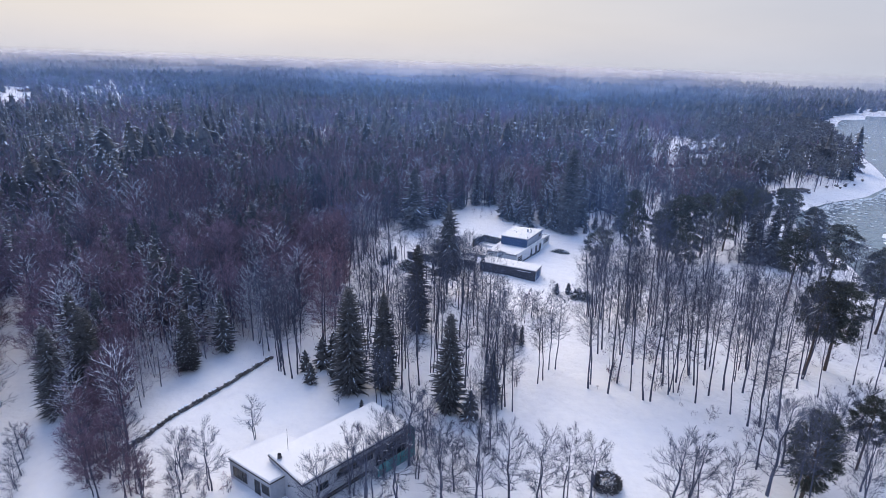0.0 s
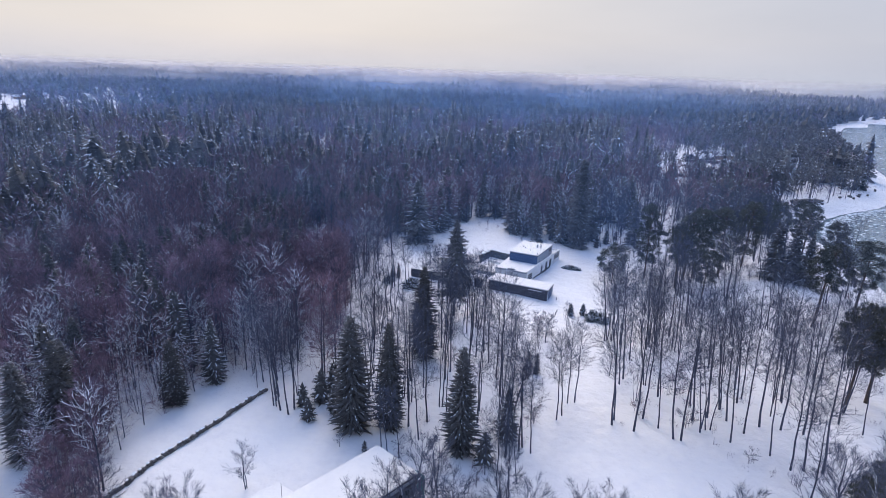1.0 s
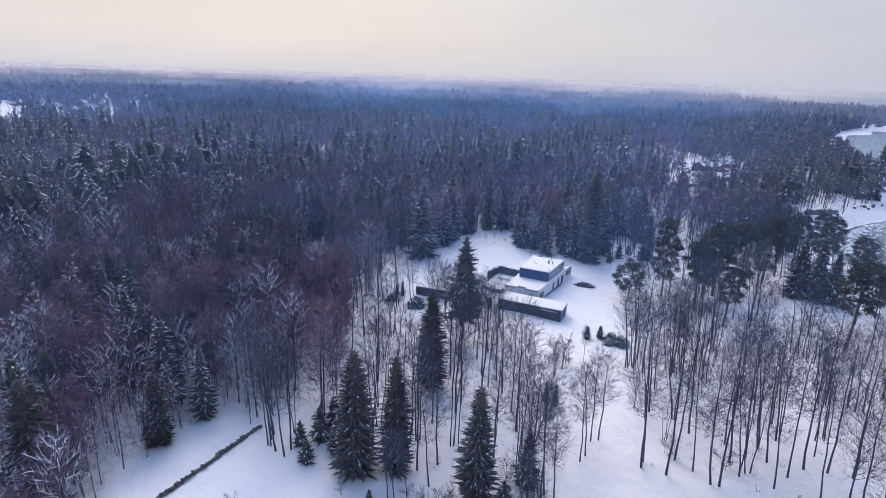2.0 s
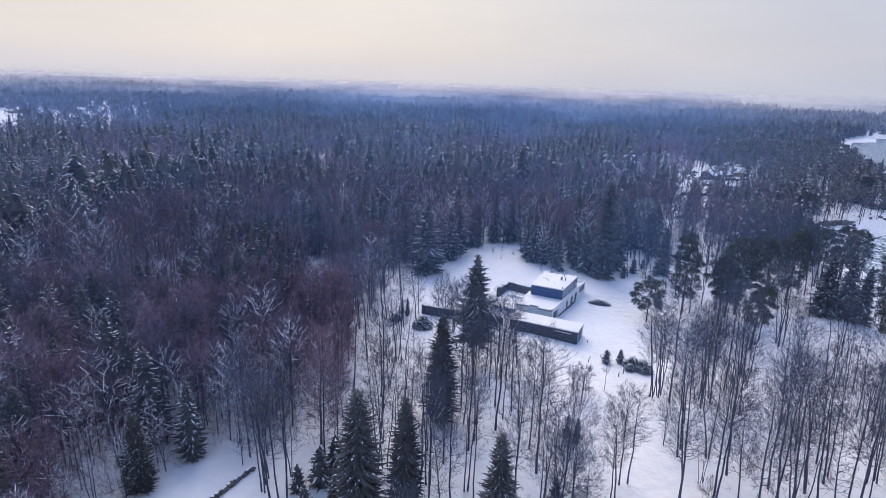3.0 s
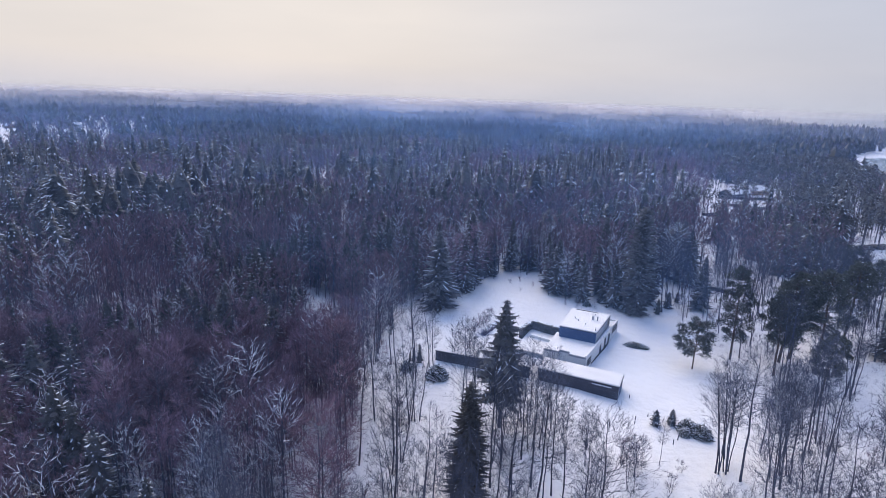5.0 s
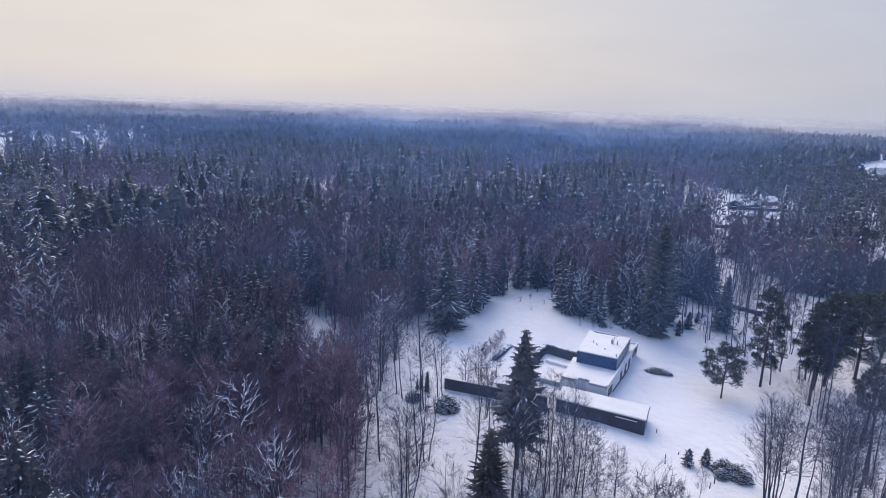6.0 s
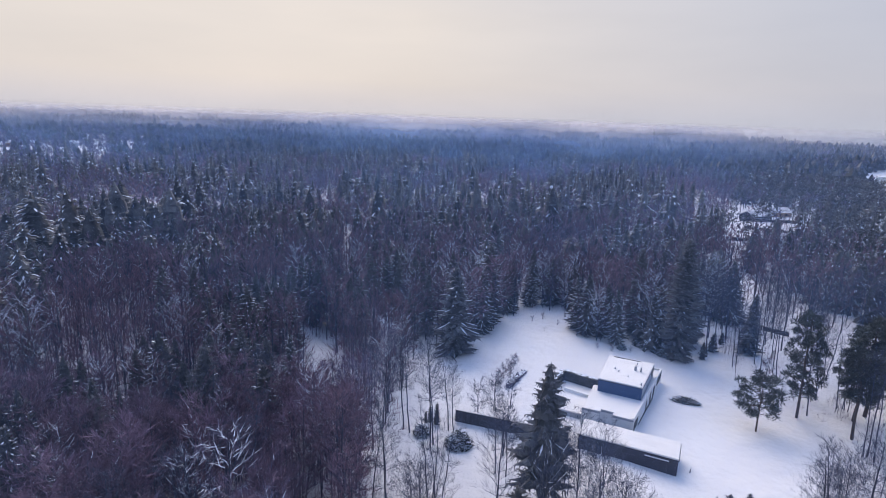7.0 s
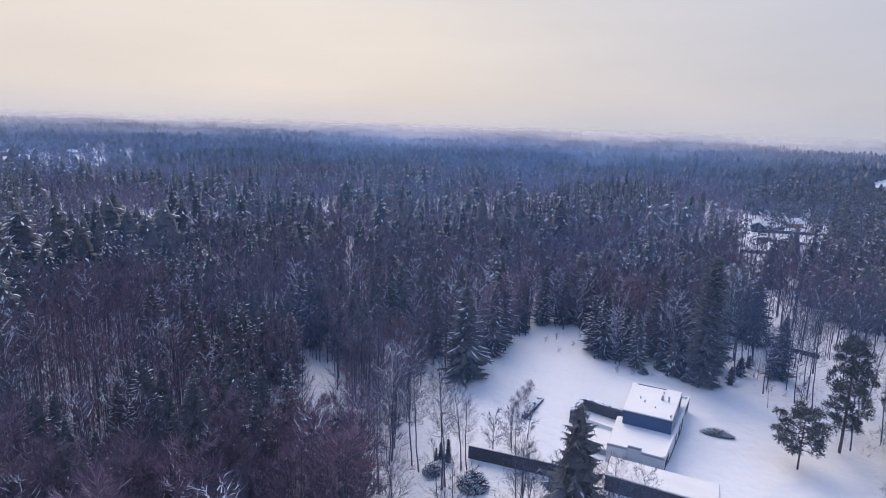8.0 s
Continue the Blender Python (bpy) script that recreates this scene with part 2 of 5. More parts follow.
class Geo:
    def __init__(self):
        self.v, self.f, self.m = [], [], []

    def tri(self, a, b, c, m):
        k = len(self.v)
        self.v += [a, b, c]
        self.f.append((k, k + 1, k + 2))
        self.m.append(m)

    def blade(self, a, way, length, width, m, rng):
        """A tapering twig: one thin triangle."""
        side = np.cross(way, rng.normal(size=3))
        side = side / (np.linalg.norm(side) + 1e-9) * width / 2
        self.tri(a - side, a + side, a + way * length, m)

    def tube(self, pts, rads, sides, m):
        k0 = len(self.v)
        for p, r in zip(pts, rads):
            for s in range(sides):
                a = 2 * math.pi * s / sides
                self.v.append(np.array((p[0] + r * math.cos(a), p[1] + r * math.sin(a), p[2])))
        for j in range(len(pts) - 1):
            for s in range(sides):
                a, b = k0 + j * sides + s, k0 + j * sides + (s + 1) % sides
                self.f += [(a, b, b + sides), (a, b + sides, a + sides)]
                self.m += [m, m]

    def rod(self, pts, rads, sides, m):
        """A tube along any way."""
        k0 = len(self.v)
        pts = [np.asarray(p, float) for p in pts]
        for j, (p, r) in enumerate(zip(pts, rads)):
            d = pts[min(j + 1, len(pts) - 1)] - pts[max(j - 1, 0)]
            d = d / (np.linalg.norm(d) + 1e-9)
            u = np.cross(d, (0.3, 0.2, 0.93) if abs(d[2]) < 0.9 else (1, 0, 0))
            u = u / np.linalg.norm(u)
            w = np.cross(d, u)
            for s in range(sides):
                a = 2 * math.pi * s / sides
                self.v.append(p + r * (math.cos(a) * u + math.sin(a) * w))
        for j in range(len(pts) - 1):
            for s in range(sides):
                a, b = k0 + j * sides + s, k0 + j * sides + (s + 1) % sides
                self.f += [(a, b, b + sides), (a, b + sides, a + sides)]
                self.m += [m, m]

    def arrays(self):
        return np.array(self.v, np.float32), np.array(self.f, np.int32), np.array(self.m, np.int32)


def unit(v):
    v = np.asarray(v, float)
    return v / (np.linalg.norm(v) + 1e-9)


def fork(way, angle, rng):
    """A way that leaves another at an angle, bent a little upwards."""
    side = np.cross(way, rng.normal(size=3))
    side = side / (np.linalg.norm(side) + 1e-9)
    return unit(way * math.cos(angle) + side * math.sin(angle) + np.array((0, 0, 0.18)))


def bare_shape(seed, H, crown0, spread, limbs, subs, twigs, snow=0.0, lean=0.0, sides=6, fat=1.0, stems=1, twig_w=0.035, twig_l=0.9, wander=0.011, split=(0.4, 0.85)):
    """Leafless tree: trunk into one Geo, limbs and twigs into another, snow into a third."""
    rng = np.random.default_rng(seed)
    trunk, crown, white = Geo(), Geo(), Geo()
    for stem in range(stems):
        off = rng.normal(size=2) * (0.25 if H < 12 else 0.6) if stems > 1 else np.zeros(2)
        tilt = rng.normal(size=2) * (0.05 if stems > 1 else 0.012) + np.array((lean, 0))
        h = H * rng.uniform(0.8, 1.0) if stem else H
        n = 8
        wob = np.cumsum(rng.normal(size=(n + 1, 2)) * wander * h / n * 2, 0)
        pts = [np.array((off[0] + tilt[0] * h * i / n + wob[i, 0], off[1] + tilt[1] * h * i / n + wob[i, 1], h * i / n - (0.3 if i == 0 else 0))) for i in range(n + 1)]
        r0 = 0.0078 * h * fat * (0.75 if stems > 1 else 1)
        rads = [r0 * (1.3 if i == 0 else 1) * (1 - 0.93 * (i / n) ** 1.5) for i in range(n + 1)]
        trunk.tube(pts, rads, sides, 0)
        nl = max(4, limbs // stems)
        for j in range(nl):
            s = crown0 + (0.97 - crown0) * (j + rng.uniform(0, 1)) / nl
            i = min(int(s * n), n - 1)
            base = pts[i] + (pts[i + 1] - pts[i]) * (s * n - i)
            az = j * 2.4 + rng.uniform(-0.5, 0.5)
            up = rng.uniform(0.1, 0.75) + 0.45 * s
            way = unit((math.cos(az), math.sin(az), up))
            q = (s - crown0) / (1 - crown0)
            length = spread * h * (0.45 + 1.1 * q * (1 - q) * 2) * rng.uniform(0.7, 1.15) * (1 - 0.35 * q)
            bend = way + np.array((0, 0, rng.uniform(0.1, 0.5)))
            mid = base + way * length * 0.5
            tip = mid + unit(bend) * length * 0.5
            rb = max(0.012, rads[i] * 0.34)
            for _ in range(2):
                crown.blade(base, unit(mid - base), length * 0.75, rb * 2.2, 0, rng)
            crown.blade(mid - (mid - base) * 0.1, unit(tip - mid), length * 0.55, rb * 1.4, 0, rng)
            if rng.random() < snow:
                for _ in range(4):
                    f = rng.uniform(0.1, 0.9)
                    p = base + (mid - base) * f * 2 if f < 0.5 else mid + (tip - mid) * (f * 2 - 1)
                    d1 = unit(mid - base) if f < 0.5 else unit(tip - mid)
                    white.blade(p + np.array((0, 0, rb + 0.02)), d1, length * rng.uniform(0.16, 0.34), max(rb * 1.5, 0.05 + 0.055 * snow), 0, rng)
            for k in range(subs):
                f = 0.18 + 0.82 * (k + rng.uniform(0, 1)) / subs
                p = base + (mid - base) * f * 2 if f < 0.5 else mid + (tip - mid) * (f * 2 - 1)
                d1 = unit(mid - base) if f < 0.5 else unit(tip - mid)
                w2 = fork(d1, rng.uniform(*split), rng)
                l2 = length * (0.5 * (1 - f) + 0.2) * rng.uniform(0.7, 1.2) + 0.15
                crown.blade(p, w2, l2, rb * 0.55 + 0.014, 0, rng)
                if rng.random() < snow:
                    white.blade(p + np.array((0, 0, 0.03)), w2, l2 * 0.75, 0.04 + 0.055 * snow, 0, rng)
                for q2 in range(twigs):
                    p3 = p + w2 * l2 * (0.2 + 0.75 * (q2 + rng.uniform(0, 1)) / twigs)
                    crown.blade(p3, fork(w2, rng.uniform(0.4, 0.9), rng), twig_l * rng.uniform(0.5, 1.2), twig_w, 1, rng)
    return trunk, crown, white


def spruce_shape(seed, H, R, whorls, per, fingers, snow=0.35, bare=0.06, thin=0.0, bough=0.15, power=0.66, fringe=1.0):
    """Trunk, boughs like low tents with hanging twigs round ragged dark inner skirts, and snow along the boughs."""
    rng = np.random.default_rng(seed)
    trunk, crown, white = Geo(), Geo(), Geo()
    trunk.tube([(0, 0, -0.3), (0, 0, H * 0.5), (0, 0, H)], [0.011 * H + 0.04, 0.007 * H, 0.01], 6, 0)

    def reach(q):
        return R * (1 - q) ** power * (0.7 + 0.3 * min(1, q * 5)) + 0.1

    skirts = max(5, whorls // 2)
    for i in range(skirts):
        q = i / skirts
        z, zt = H * (bare + (1 - bare) * q), H * min(0.99, bare + (1 - bare) * (q + 1.9 / skirts))
        r0 = reach(q) * 0.62
        for j in range(9):
            a0, a1 = 0.698 * j + i, 0.698 * (j + 1) + i
            r1, r2 = r0 * rng.uniform(0.6, 1.1), r0 * rng.uniform(0.6, 1.1)
            crown.tri(np.array((r1 * math.cos(a0), r1 * math.sin(a0), z - 0.25 * r1)), np.array((r2 * math.cos(a1), r2 * math.sin(a1), z - 0.25 * r2)), np.array((0, 0, zt)), 2)
    for i in range(whorls):
        s = min(max((i + rng.uniform(-0.3, 0.3)) / whorls, 0), 0.985)
        z = H * (bare + (1 - bare) * s)
        n = max(5, int(per * (1 - 0.4 * s)))
        full = rng.uniform(0.74, 1.12)
        for j in range(n):
            if rng.random() < thin:
                continue
            az = 2 * math.pi * (j + rng.uniform(-0.4, 0.4)) / n + i * 0.9
            ln = reach(s) * full * rng.uniform(0.68, 1.2)
            out = np.array((math.cos(az), math.sin(az), 0))
            side = np.array((-math.sin(az), math.cos(az), 0))
            droop = rng.uniform(0.3, 0.6) * (1 - 0.8 * s)
            a = np.array((0, 0, z + rng.uniform(-0.2, 0.2)))
            b = a + out * ln * 0.55 + np.array((0, 0, -droop * ln * 0.45 + 0.10 * ln * s))
            c = a + out * ln + np.array((0, 0, -droop * ln * 0.68 + 0.2 * ln * s))
            wd = ln * bough + 0.07
            fall = np.array((0, 0, -wd * 0.8))
            for sg in (1, -1):
                e = b + side * sg * wd + fall
                crown.tri(a, b, e, 1)
                crown.tri(b, c, e, 1)
            for q in range(fingers):
                f = 0.25 + 0.75 * (q + rng.uniform(0, 1)) / fingers
                p = a + (b - a) * f * 2 if f < 0.5 else b + (c - b) * (f * 2 - 1)
                sg = 1 if q % 2 else -1
                w = unit(out * 0.6 + side * sg * 0.7 + np.array((0, 0, -0.3 - rng.uniform(0, 0.7))))
                l3 = (wd + 0.1) * fringe * rng.uniform(1.0, 1.9) * (1.15 - 0.5 * f)
                e = unit(np.cross(w, (0, 0, 1))) * l3 * 0.16
                crown.tri(p - e, p + e, p + w * l3, 1)
            if rng.random() < snow:
                up = np.array((0, 0, 0.06))
                sw = min(wd * rng.uniform(0.2, 0.42), 0.12)
                if fringe < 1:
                    for _ in range(2):
                        f = rng.uniform(-0.5, 0.7)
                        q0, q1, q2 = ((a + (b - a) * (1 + u) if u < 0 else b + (c - b) * u) + up for u in (f, f + 0.15, f + 0.36))
                        k = sw * rng.uniform(0.5, 1.0)
                        white.tri(q0, q1 + side * k, q1 - side * k, 0)
                        white.tri(q1 + side * k, q2, q1 - side * k, 0)
                    continue
                p0 = a + (b - a) * rng.uniform(0.45, 0.8) + up
                p1 = b + (c - b) * rng.uniform(0.25, 0.5) + up * 1.5
                white.tri(p0, p1 + side * sw, p1 - side * sw, 0)
                white.tri(p1 + side * sw, b + (c - b) * rng.uniform(0.8, 1.05) + up, p1 - side * sw, 0)
    return trunk, crown, white


def pine_shape(seed, H, crown0, R, clumps, tufts, snow=0.2, lean=0.0, deep=0.62):
    rng = np.random.default_rng(seed)
    trunk, crown, white = Geo(), Geo(), Geo()
    n = 7
    wob = np.cumsum(rng.normal(size=(n + 1, 2)) * 0.02 * H / n, 0)
    pts = [np.array((wob[i, 0] + lean * H * (i / n), wob[i, 1], H * 0.95 * i / n - (0.3 if i == 0 else 0))) for i in range(n + 1)]
    trunk.tube(pts, [0.014 * H * (1 - 0.85 * i / n) + 0.02 for i in range(n + 1)], 7, 0)
    for j in range(clumps):
        s = crown0 + (1 - crown0) * (j + rng.uniform(0, 1)) / clumps
        i = min(int(s * n), n - 1)
        base = pts[i] + (pts[i + 1] - pts[i]) * (s * n - i)
        q = (s - crown0) / (1 - crown0)
        az = j * 2.4 + rng.uniform(-0.6, 0.6)
        ln = R * (0.35 + 1.9 * q * (1 - q) + 0.25 * (1 - q)) * rng.uniform(0.6, 1.1)
        end = base + np.array((math.cos(az) * ln, math.sin(az) * ln, ln * rng.uniform(0.05, 0.45)))
        trunk.rod([base, (base + end) / 2 + np.array((0, 0, -0.1)), end], [0.07, 0.05, 0.02], 3, 0)
        size = np.array((0.98, 0.98, deep)) * rng.uniform(0.7, 1.3) * (R / 3.4)
        for _ in range(tufts):
            d = unit(rng.normal(size=3) + np.array((0, 0, 0.25)))
            p = end + d * size * rng.uniform(0.25, 1.0)
            w = unit(d + rng.normal(size=3) * 0.5 + np.array((0, 0, 0.3)))
            e = unit(np.cross(w, rng.normal(size=3))) * 0.07
            crown.tri(p - e, p + e, p + w * rng.uniform(0.3, 0.55), 0)
            if rng.random() < snow and d[2] > 0.1:
                white.tri(p - e * 1.3 + (0, 0, 0.14), p + e * 1.3 + (0, 0, 0.14), p + np.array((w[0], w[1], 0.12)) * 0.4 + (0, 0, 0.14), 0)
    return trunk, crown, white


def spreading_shape(seed, length, width, H, tufts, snow, hollow=0.0):
    """A low conifer that sprawls over the ground: short stems and upward-pointing tufts."""
    r = np.random.default_rng(seed)
    trunk, crown, white = Geo(), Geo(), Geo()
    for k in range(14):
        a = r.uniform(0, 6.283)
        end = np.array((math.cos(a) * length * 0.42 * r.uniform(0.4, 1), math.sin(a) * width * 0.42 * r.uniform(0.4, 1), H * 0.5))
        trunk.rod([np.array((end[0] * 0.3, end[1] * 0.3, -0.1)), end * (0.8, 0.8, 0.5), end], [0.05, 0.035, 0.01], 3, 0)
    for k in range(tufts):
        a, q = r.uniform(0, 6.283), hollow + (1 - hollow) * r.uniform() ** 0.5
        x, y = math.cos(a) * length / 2 * q, math.sin(a) * width / 2 * q
        z = H * (1 - q * q * (1 - hollow)) * r.uniform(0.2, 0.9)
        p = np.array((x, y, z))
        w = unit(np.array((x * 0.5, y * 0.5, 0.9)) + r.normal(size=3) * 0.45)
        e = unit(np.cross(w, r.normal(size=3))) * 0.08
        crown.tri(p - e, p + e, p + w * r.uniform(0.3, 0.6), 0)
        if r.random() < snow * (q < hollow + 0.12 if hollow else 1):
            e = unit(np.cross((0, 0, 1), w)) * 0.1
            p = p + (0, 0, 0.25)
            white.tri(p - e, p + e, p + w * (0.35, 0.35, 0.1), 0)
    return trunk, crown, white


def tree_thing(name, shape, trunk_mats, crown_mats, label, category="tree", group=""):
    """One tree as a thing, far below the ground until it is copied; it is moved to its first place later."""
    root = empty(name)
    t, c, w = shape
    if t.f:
        geo_object("trunk", *t.arrays(), trunk_mats, root)
    crown = geo_object("crown", *c.arrays(), crown_mats, root)
    if w.f:
        tagged(geo_object("snow", *w.arrays(), [M_TREESNOW], crown, "fresh snow lying on the branches"), kind="stuff")
    return tagged(root, label, category, group)


class Stock:
    """Tree kinds, each with a few shapes; the first use of a shape takes the original, later ones copy it."""

    def __init__(self, name, makers, label, group=""):
        self.name, self.makers, self.made, self.label, self.group = name, makers, {}, label, group

    def plant(self, x, y, tall, k, turn, wide=1.0, label="", tilt=0.0):
        k = k % len(self.makers)
        shape, base_h, tm, cm = self.makers[k]
        s = tall / base_h
        m = pose(x, y, float(height(x, y)), 0, tilt, 0) @ pose(0, 0, 0, 0, 0, turn) @ Matrix.Diagonal((s * wide, s * wide, s, 1))
        if k not in self.made:
            self.made[k] = tree_thing(self.name, shape, tm, cm, self.label, group=self.group)
            self.made[k].matrix_basis = m
            ob = self.made[k]
        else:
            src = self.made[k]
            ob = copy_thing(src, Matrix())
            ob.matrix_basis = m
        if label:
            tagged(ob, label)
        return ob


BARK1 = [M_BARK]
TW, TR, TD, TA = [M_BARK, M_TWIG], [M_BARK, M_TWIGRED], [M_BARK, M_BARK], [M_BARK, M_ALDER]
tall_bare = Stock("bare_tree", [
    (bare_shape(11, 20, 0.38, 0.23, 50, 6, 5, twig_w=0.03, wander=0.02, split=(0.45, 0.95), fat=0.85), 20, BARK1, TD),
    (bare_shape(12, 20, 0.34, 0.26, 52, 6, 5, lean=0.02, twig_w=0.03, wander=0.02, split=(0.45, 0.95), fat=0.9), 20, BARK1, TD),
    (bare_shape(13, 20, 0.44, 0.21, 46, 6, 5, lean=-0.02, twig_w=0.03, wander=0.02, split=(0.45, 0.95), fat=0.8), 20, BARK1, TD),
    (bare_shape(14, 20, 0.36, 0.24, 58, 6, 5, stems=2, twig_w=0.03, wander=0.02, split=(0.45, 0.95), fat=1.0), 20, BARK1, TD),
    (bare_shape(15, 20, 0.40, 0.24, 52, 6, 5, snow=0.12, twig_w=0.03, wander=0.02, split=(0.45, 0.95), fat=0.9), 20, BARK1, TD),
    (bare_shape(16, 20, 0.40, 0.22, 60, 6, 5, stems=3, twig_w=0.03, wander=0.02, split=(0.45, 0.95), fat=1.0), 20, BARK1, TD),
    (bare_shape(27, 20, 0.42, 0.21, 66, 6, 5, stems=4, twig_w=0.03, wander=0.02, split=(0.45, 0.95), fat=1.0), 20, BARK1, TD),
], "tall leafless tree with dark slender trunk standing in snow", "bare trees")
forest_bare = Stock("leafless_forest_tree", [
    (bare_shape(17, 18, 0.26, 0.27, 50, 5, 7, twig_w=0.06, twig_l=1.15), 18, BARK1, TR),
    (bare_shape(18, 18, 0.30, 0.28, 48, 5, 7, twig_w=0.06, twig_l=1.15, snow=0.06), 18, BARK1, TW),
    (bare_shape(19, 18, 0.24, 0.24, 52, 5, 7, twig_w=0.06, twig_l=1.15, stems=2), 18, BARK1, TR),
    (bare_shape(20, 18, 0.28, 0.28, 46, 5, 7, twig_w=0.06, twig_l=1.15, lean=0.02), 18, BARK1, TR),
], "reddish-brown leafless forest tree with dense fine twigs", "forest trees")
alder = Stock("alder_tree", [
    (bare_shape(28, 10, 0.14, 0.30, 54, 6, 8, twig_w=0.042, twig_l=0.8, stems=3, wander=0.02, fat=1.2), 10, BARK1, TA),
    (bare_shape(29, 10, 0.18, 0.27, 50, 6, 8, twig_w=0.042, twig_l=0.8, stems=2, wander=0.02, fat=1.2, lean=0.03), 10, BARK1, TA),
    (bare_shape(30, 10, 0.12, 0.32, 52, 6, 8, twig_w=0.042, twig_l=0.8, stems=4, wander=0.02, fat=1.2, snow=0.08), 10, BARK1, TA),
], "dark red-brown leafless alder with dense fine twigs", "alders")
snowy_bare = Stock("snowy_bare_tree", [
    (bare_shape(21, 17, 0.12, 0.28, 46, 5, 5, snow=0.8), 17, BARK1, TW),
    (bare_shape(22, 17, 0.16, 0.31, 44, 5, 5, snow=0.9, lean=0.03), 17, BARK1, TW),
    (bare_shape(23, 17, 0.14, 0.26, 48, 5, 5, snow=0.6, stems=2), 17, BARK1, TR),
    (bare_shape(24, 17, 0.10, 0.32, 42, 5, 5, snow=0.95), 17, BARK1, TW),
], "leafless forest tree with snow lying along its branches", "snowy bare trees")
orchard = Stock("small_bare_tree", [
    (bare_shape(31, 7, 0.16, 0.46, 30, 8, 7, twig_w=0.022, twig_l=0.55, fat=2.0, wander=0.05, split=(0.3, 0.65)), 7, BARK1, TD),
    (bare_shape(32, 7, 0.12, 0.44, 34, 8, 7, twig_w=0.022, twig_l=0.55, fat=2.0, stems=3, wander=0.04, split=(0.3, 0.65)), 7, BARK1, TD),
    (bare_shape(33, 7, 0.2, 0.40, 30, 8, 7, twig_w=0.022, twig_l=0.5, fat=1.8, stems=2, snow=0.08, wander=0.05, split=(0.3, 0.65)), 7, BARK1, TD),
], "small leafless garden tree with a wide branching crown", "garden trees")
brush = Stock("bare_shrub", [
    (bare_shape(41, 3, 0.05, 0.5, 28, 5, 3, twig_w=0.025, twig_l=0.45, stems=6, snow=0.15), 3, BARK1, TW),
    (bare_shape(42, 3, 0.05, 0.45, 30, 5, 3, twig_w=0.025, twig_l=0.45, stems=7, snow=0.25), 3, BARK1, TR),
], "leafless shrub with many thin stems in the snow", "shrubs")
SPM = [M_BARK], [M_NEEDLE, M_NEEDLE, M_CORE]
spruce = Stock("spruce_tree", [
    (spruce_shape(51, 17, 4.2, 22, 11, 6, 0.4), 17, *SPM),
    (spruce_shape(52, 17, 3.7, 23, 11, 6, 0.2), 17, *SPM),
    (spruce_shape(53, 17, 4.4, 21, 12, 6, 0.6), 17, *SPM),
    (spruce_shape(54, 17, 3.7, 23, 11, 6, 0.8), 17, *SPM),
    (spruce_shape(55, 17, 4.0, 22, 11, 6, 0.06, bare=0.10), 17, *SPM),
    (spruce_shape(56, 17, 4.1, 21, 12, 8, 0.06, bare=0.25), 17, *SPM),
], "dark green spruce with snow on drooping branches", "spruces")
old_spruce = Stock("spruce_tree", [
    (spruce_shape(57, 17, 3.2, 44, 20, 13, 0.42, bough=0.075, power=0.48, fringe=0.75), 17, *SPM),
    (spruce_shape(58, 17, 2.9, 44, 20, 13, 0.2, bough=0.075, power=0.5, fringe=0.75), 17, *SPM),
    (spruce_shape(59, 17, 3.2, 44, 20, 13, 0.5, bough=0.075, power=0.52, fringe=0.75), 17, *SPM),
    (spruce_shape(60, 17, 2.75, 44, 20, 13, 0.14, bare=0.03, bough=0.09, power=0.42, fringe=0.8), 17, *SPM),
], "tall dark spruce with dense fine boughs and patchy snow", "spruces")
young_spruce = Stock("young_spruce", [
    (spruce_shape(61, 4, 1.5, 9, 9, 6, 0.6, bare=0.02), 4, *SPM),
    (spruce_shape(62, 4, 1.7, 9, 9, 6, 0.75, bare=0.02), 4, *SPM),
], "young spruce dusted with snow in the clearing", "young spruces")
thuja = Stock("columnar_thuja", [(spruce_shape(71, 4, 0.75, 14, 9, 5, 0.05, bare=0.02), 4, *SPM)], "dark narrow columnar thuja standing in snow", "thujas")
PIM = [M_PINEBARK], [M_PINE]
pine = Stock("pine_tree", [
    (pine_shape(81, 19, 0.36, 3.7, 58, 190, 0.01), 19, *PIM),
    (pine_shape(82, 19, 0.45, 3.5, 54, 190, 0.01, 0.04), 19, *PIM),
    (pine_shape(83, 19, 0.2, 3.5, 66, 175, 0.015, -0.03), 19, *PIM),
], "pine with bare lower trunk and dark clumped crown", "pines")
small_pine = Stock("garden_pine", [(pine_shape(86, 9, 0.26, 3.8, 30, 190, 0.06, 0.12, 0.6), 9, *PIM)], "crooked garden pine with broad flat crown in the snow")
mugo = Stock("low_conifer_bush", [(spreading_shape(91, 3.2, 2.9, 2.2, 1000, 0.65), 2.4, [M_BARK], [M_PINE]), (spreading_shape(92, 2.8, 2.6, 2.0, 900, 0.75), 2.4, [M_BARK], [M_PINE])], "low rounded conifer bush covered with snow", "conifer bushes")
juniper = Stock("spreading_juniper", [(spreading_shape(95, 5.0, 2.0, 1.0, 1000, 0.5), 1.0, [M_BARK], [M_PINE])], "low spreading grey-green juniper frosted with snow")
juniper.plant(34.4, 149.0, 1.0, 0, -20)
ring = Stock("round_thuja_bush", [(spreading_shape(97, 3.4, 3.2, 1.9, 1300, 0.9, 0.42), 1.9, [M_BARK], [M_NEEDLE])], "round dark conifer bush with snow filling its hollow middle")
ring.plant(22.1, 57.5, 2.0, 0, 30)

# ---- trees: where they stand ----
rng = np.random.default_rng(5)
TAKEN = []


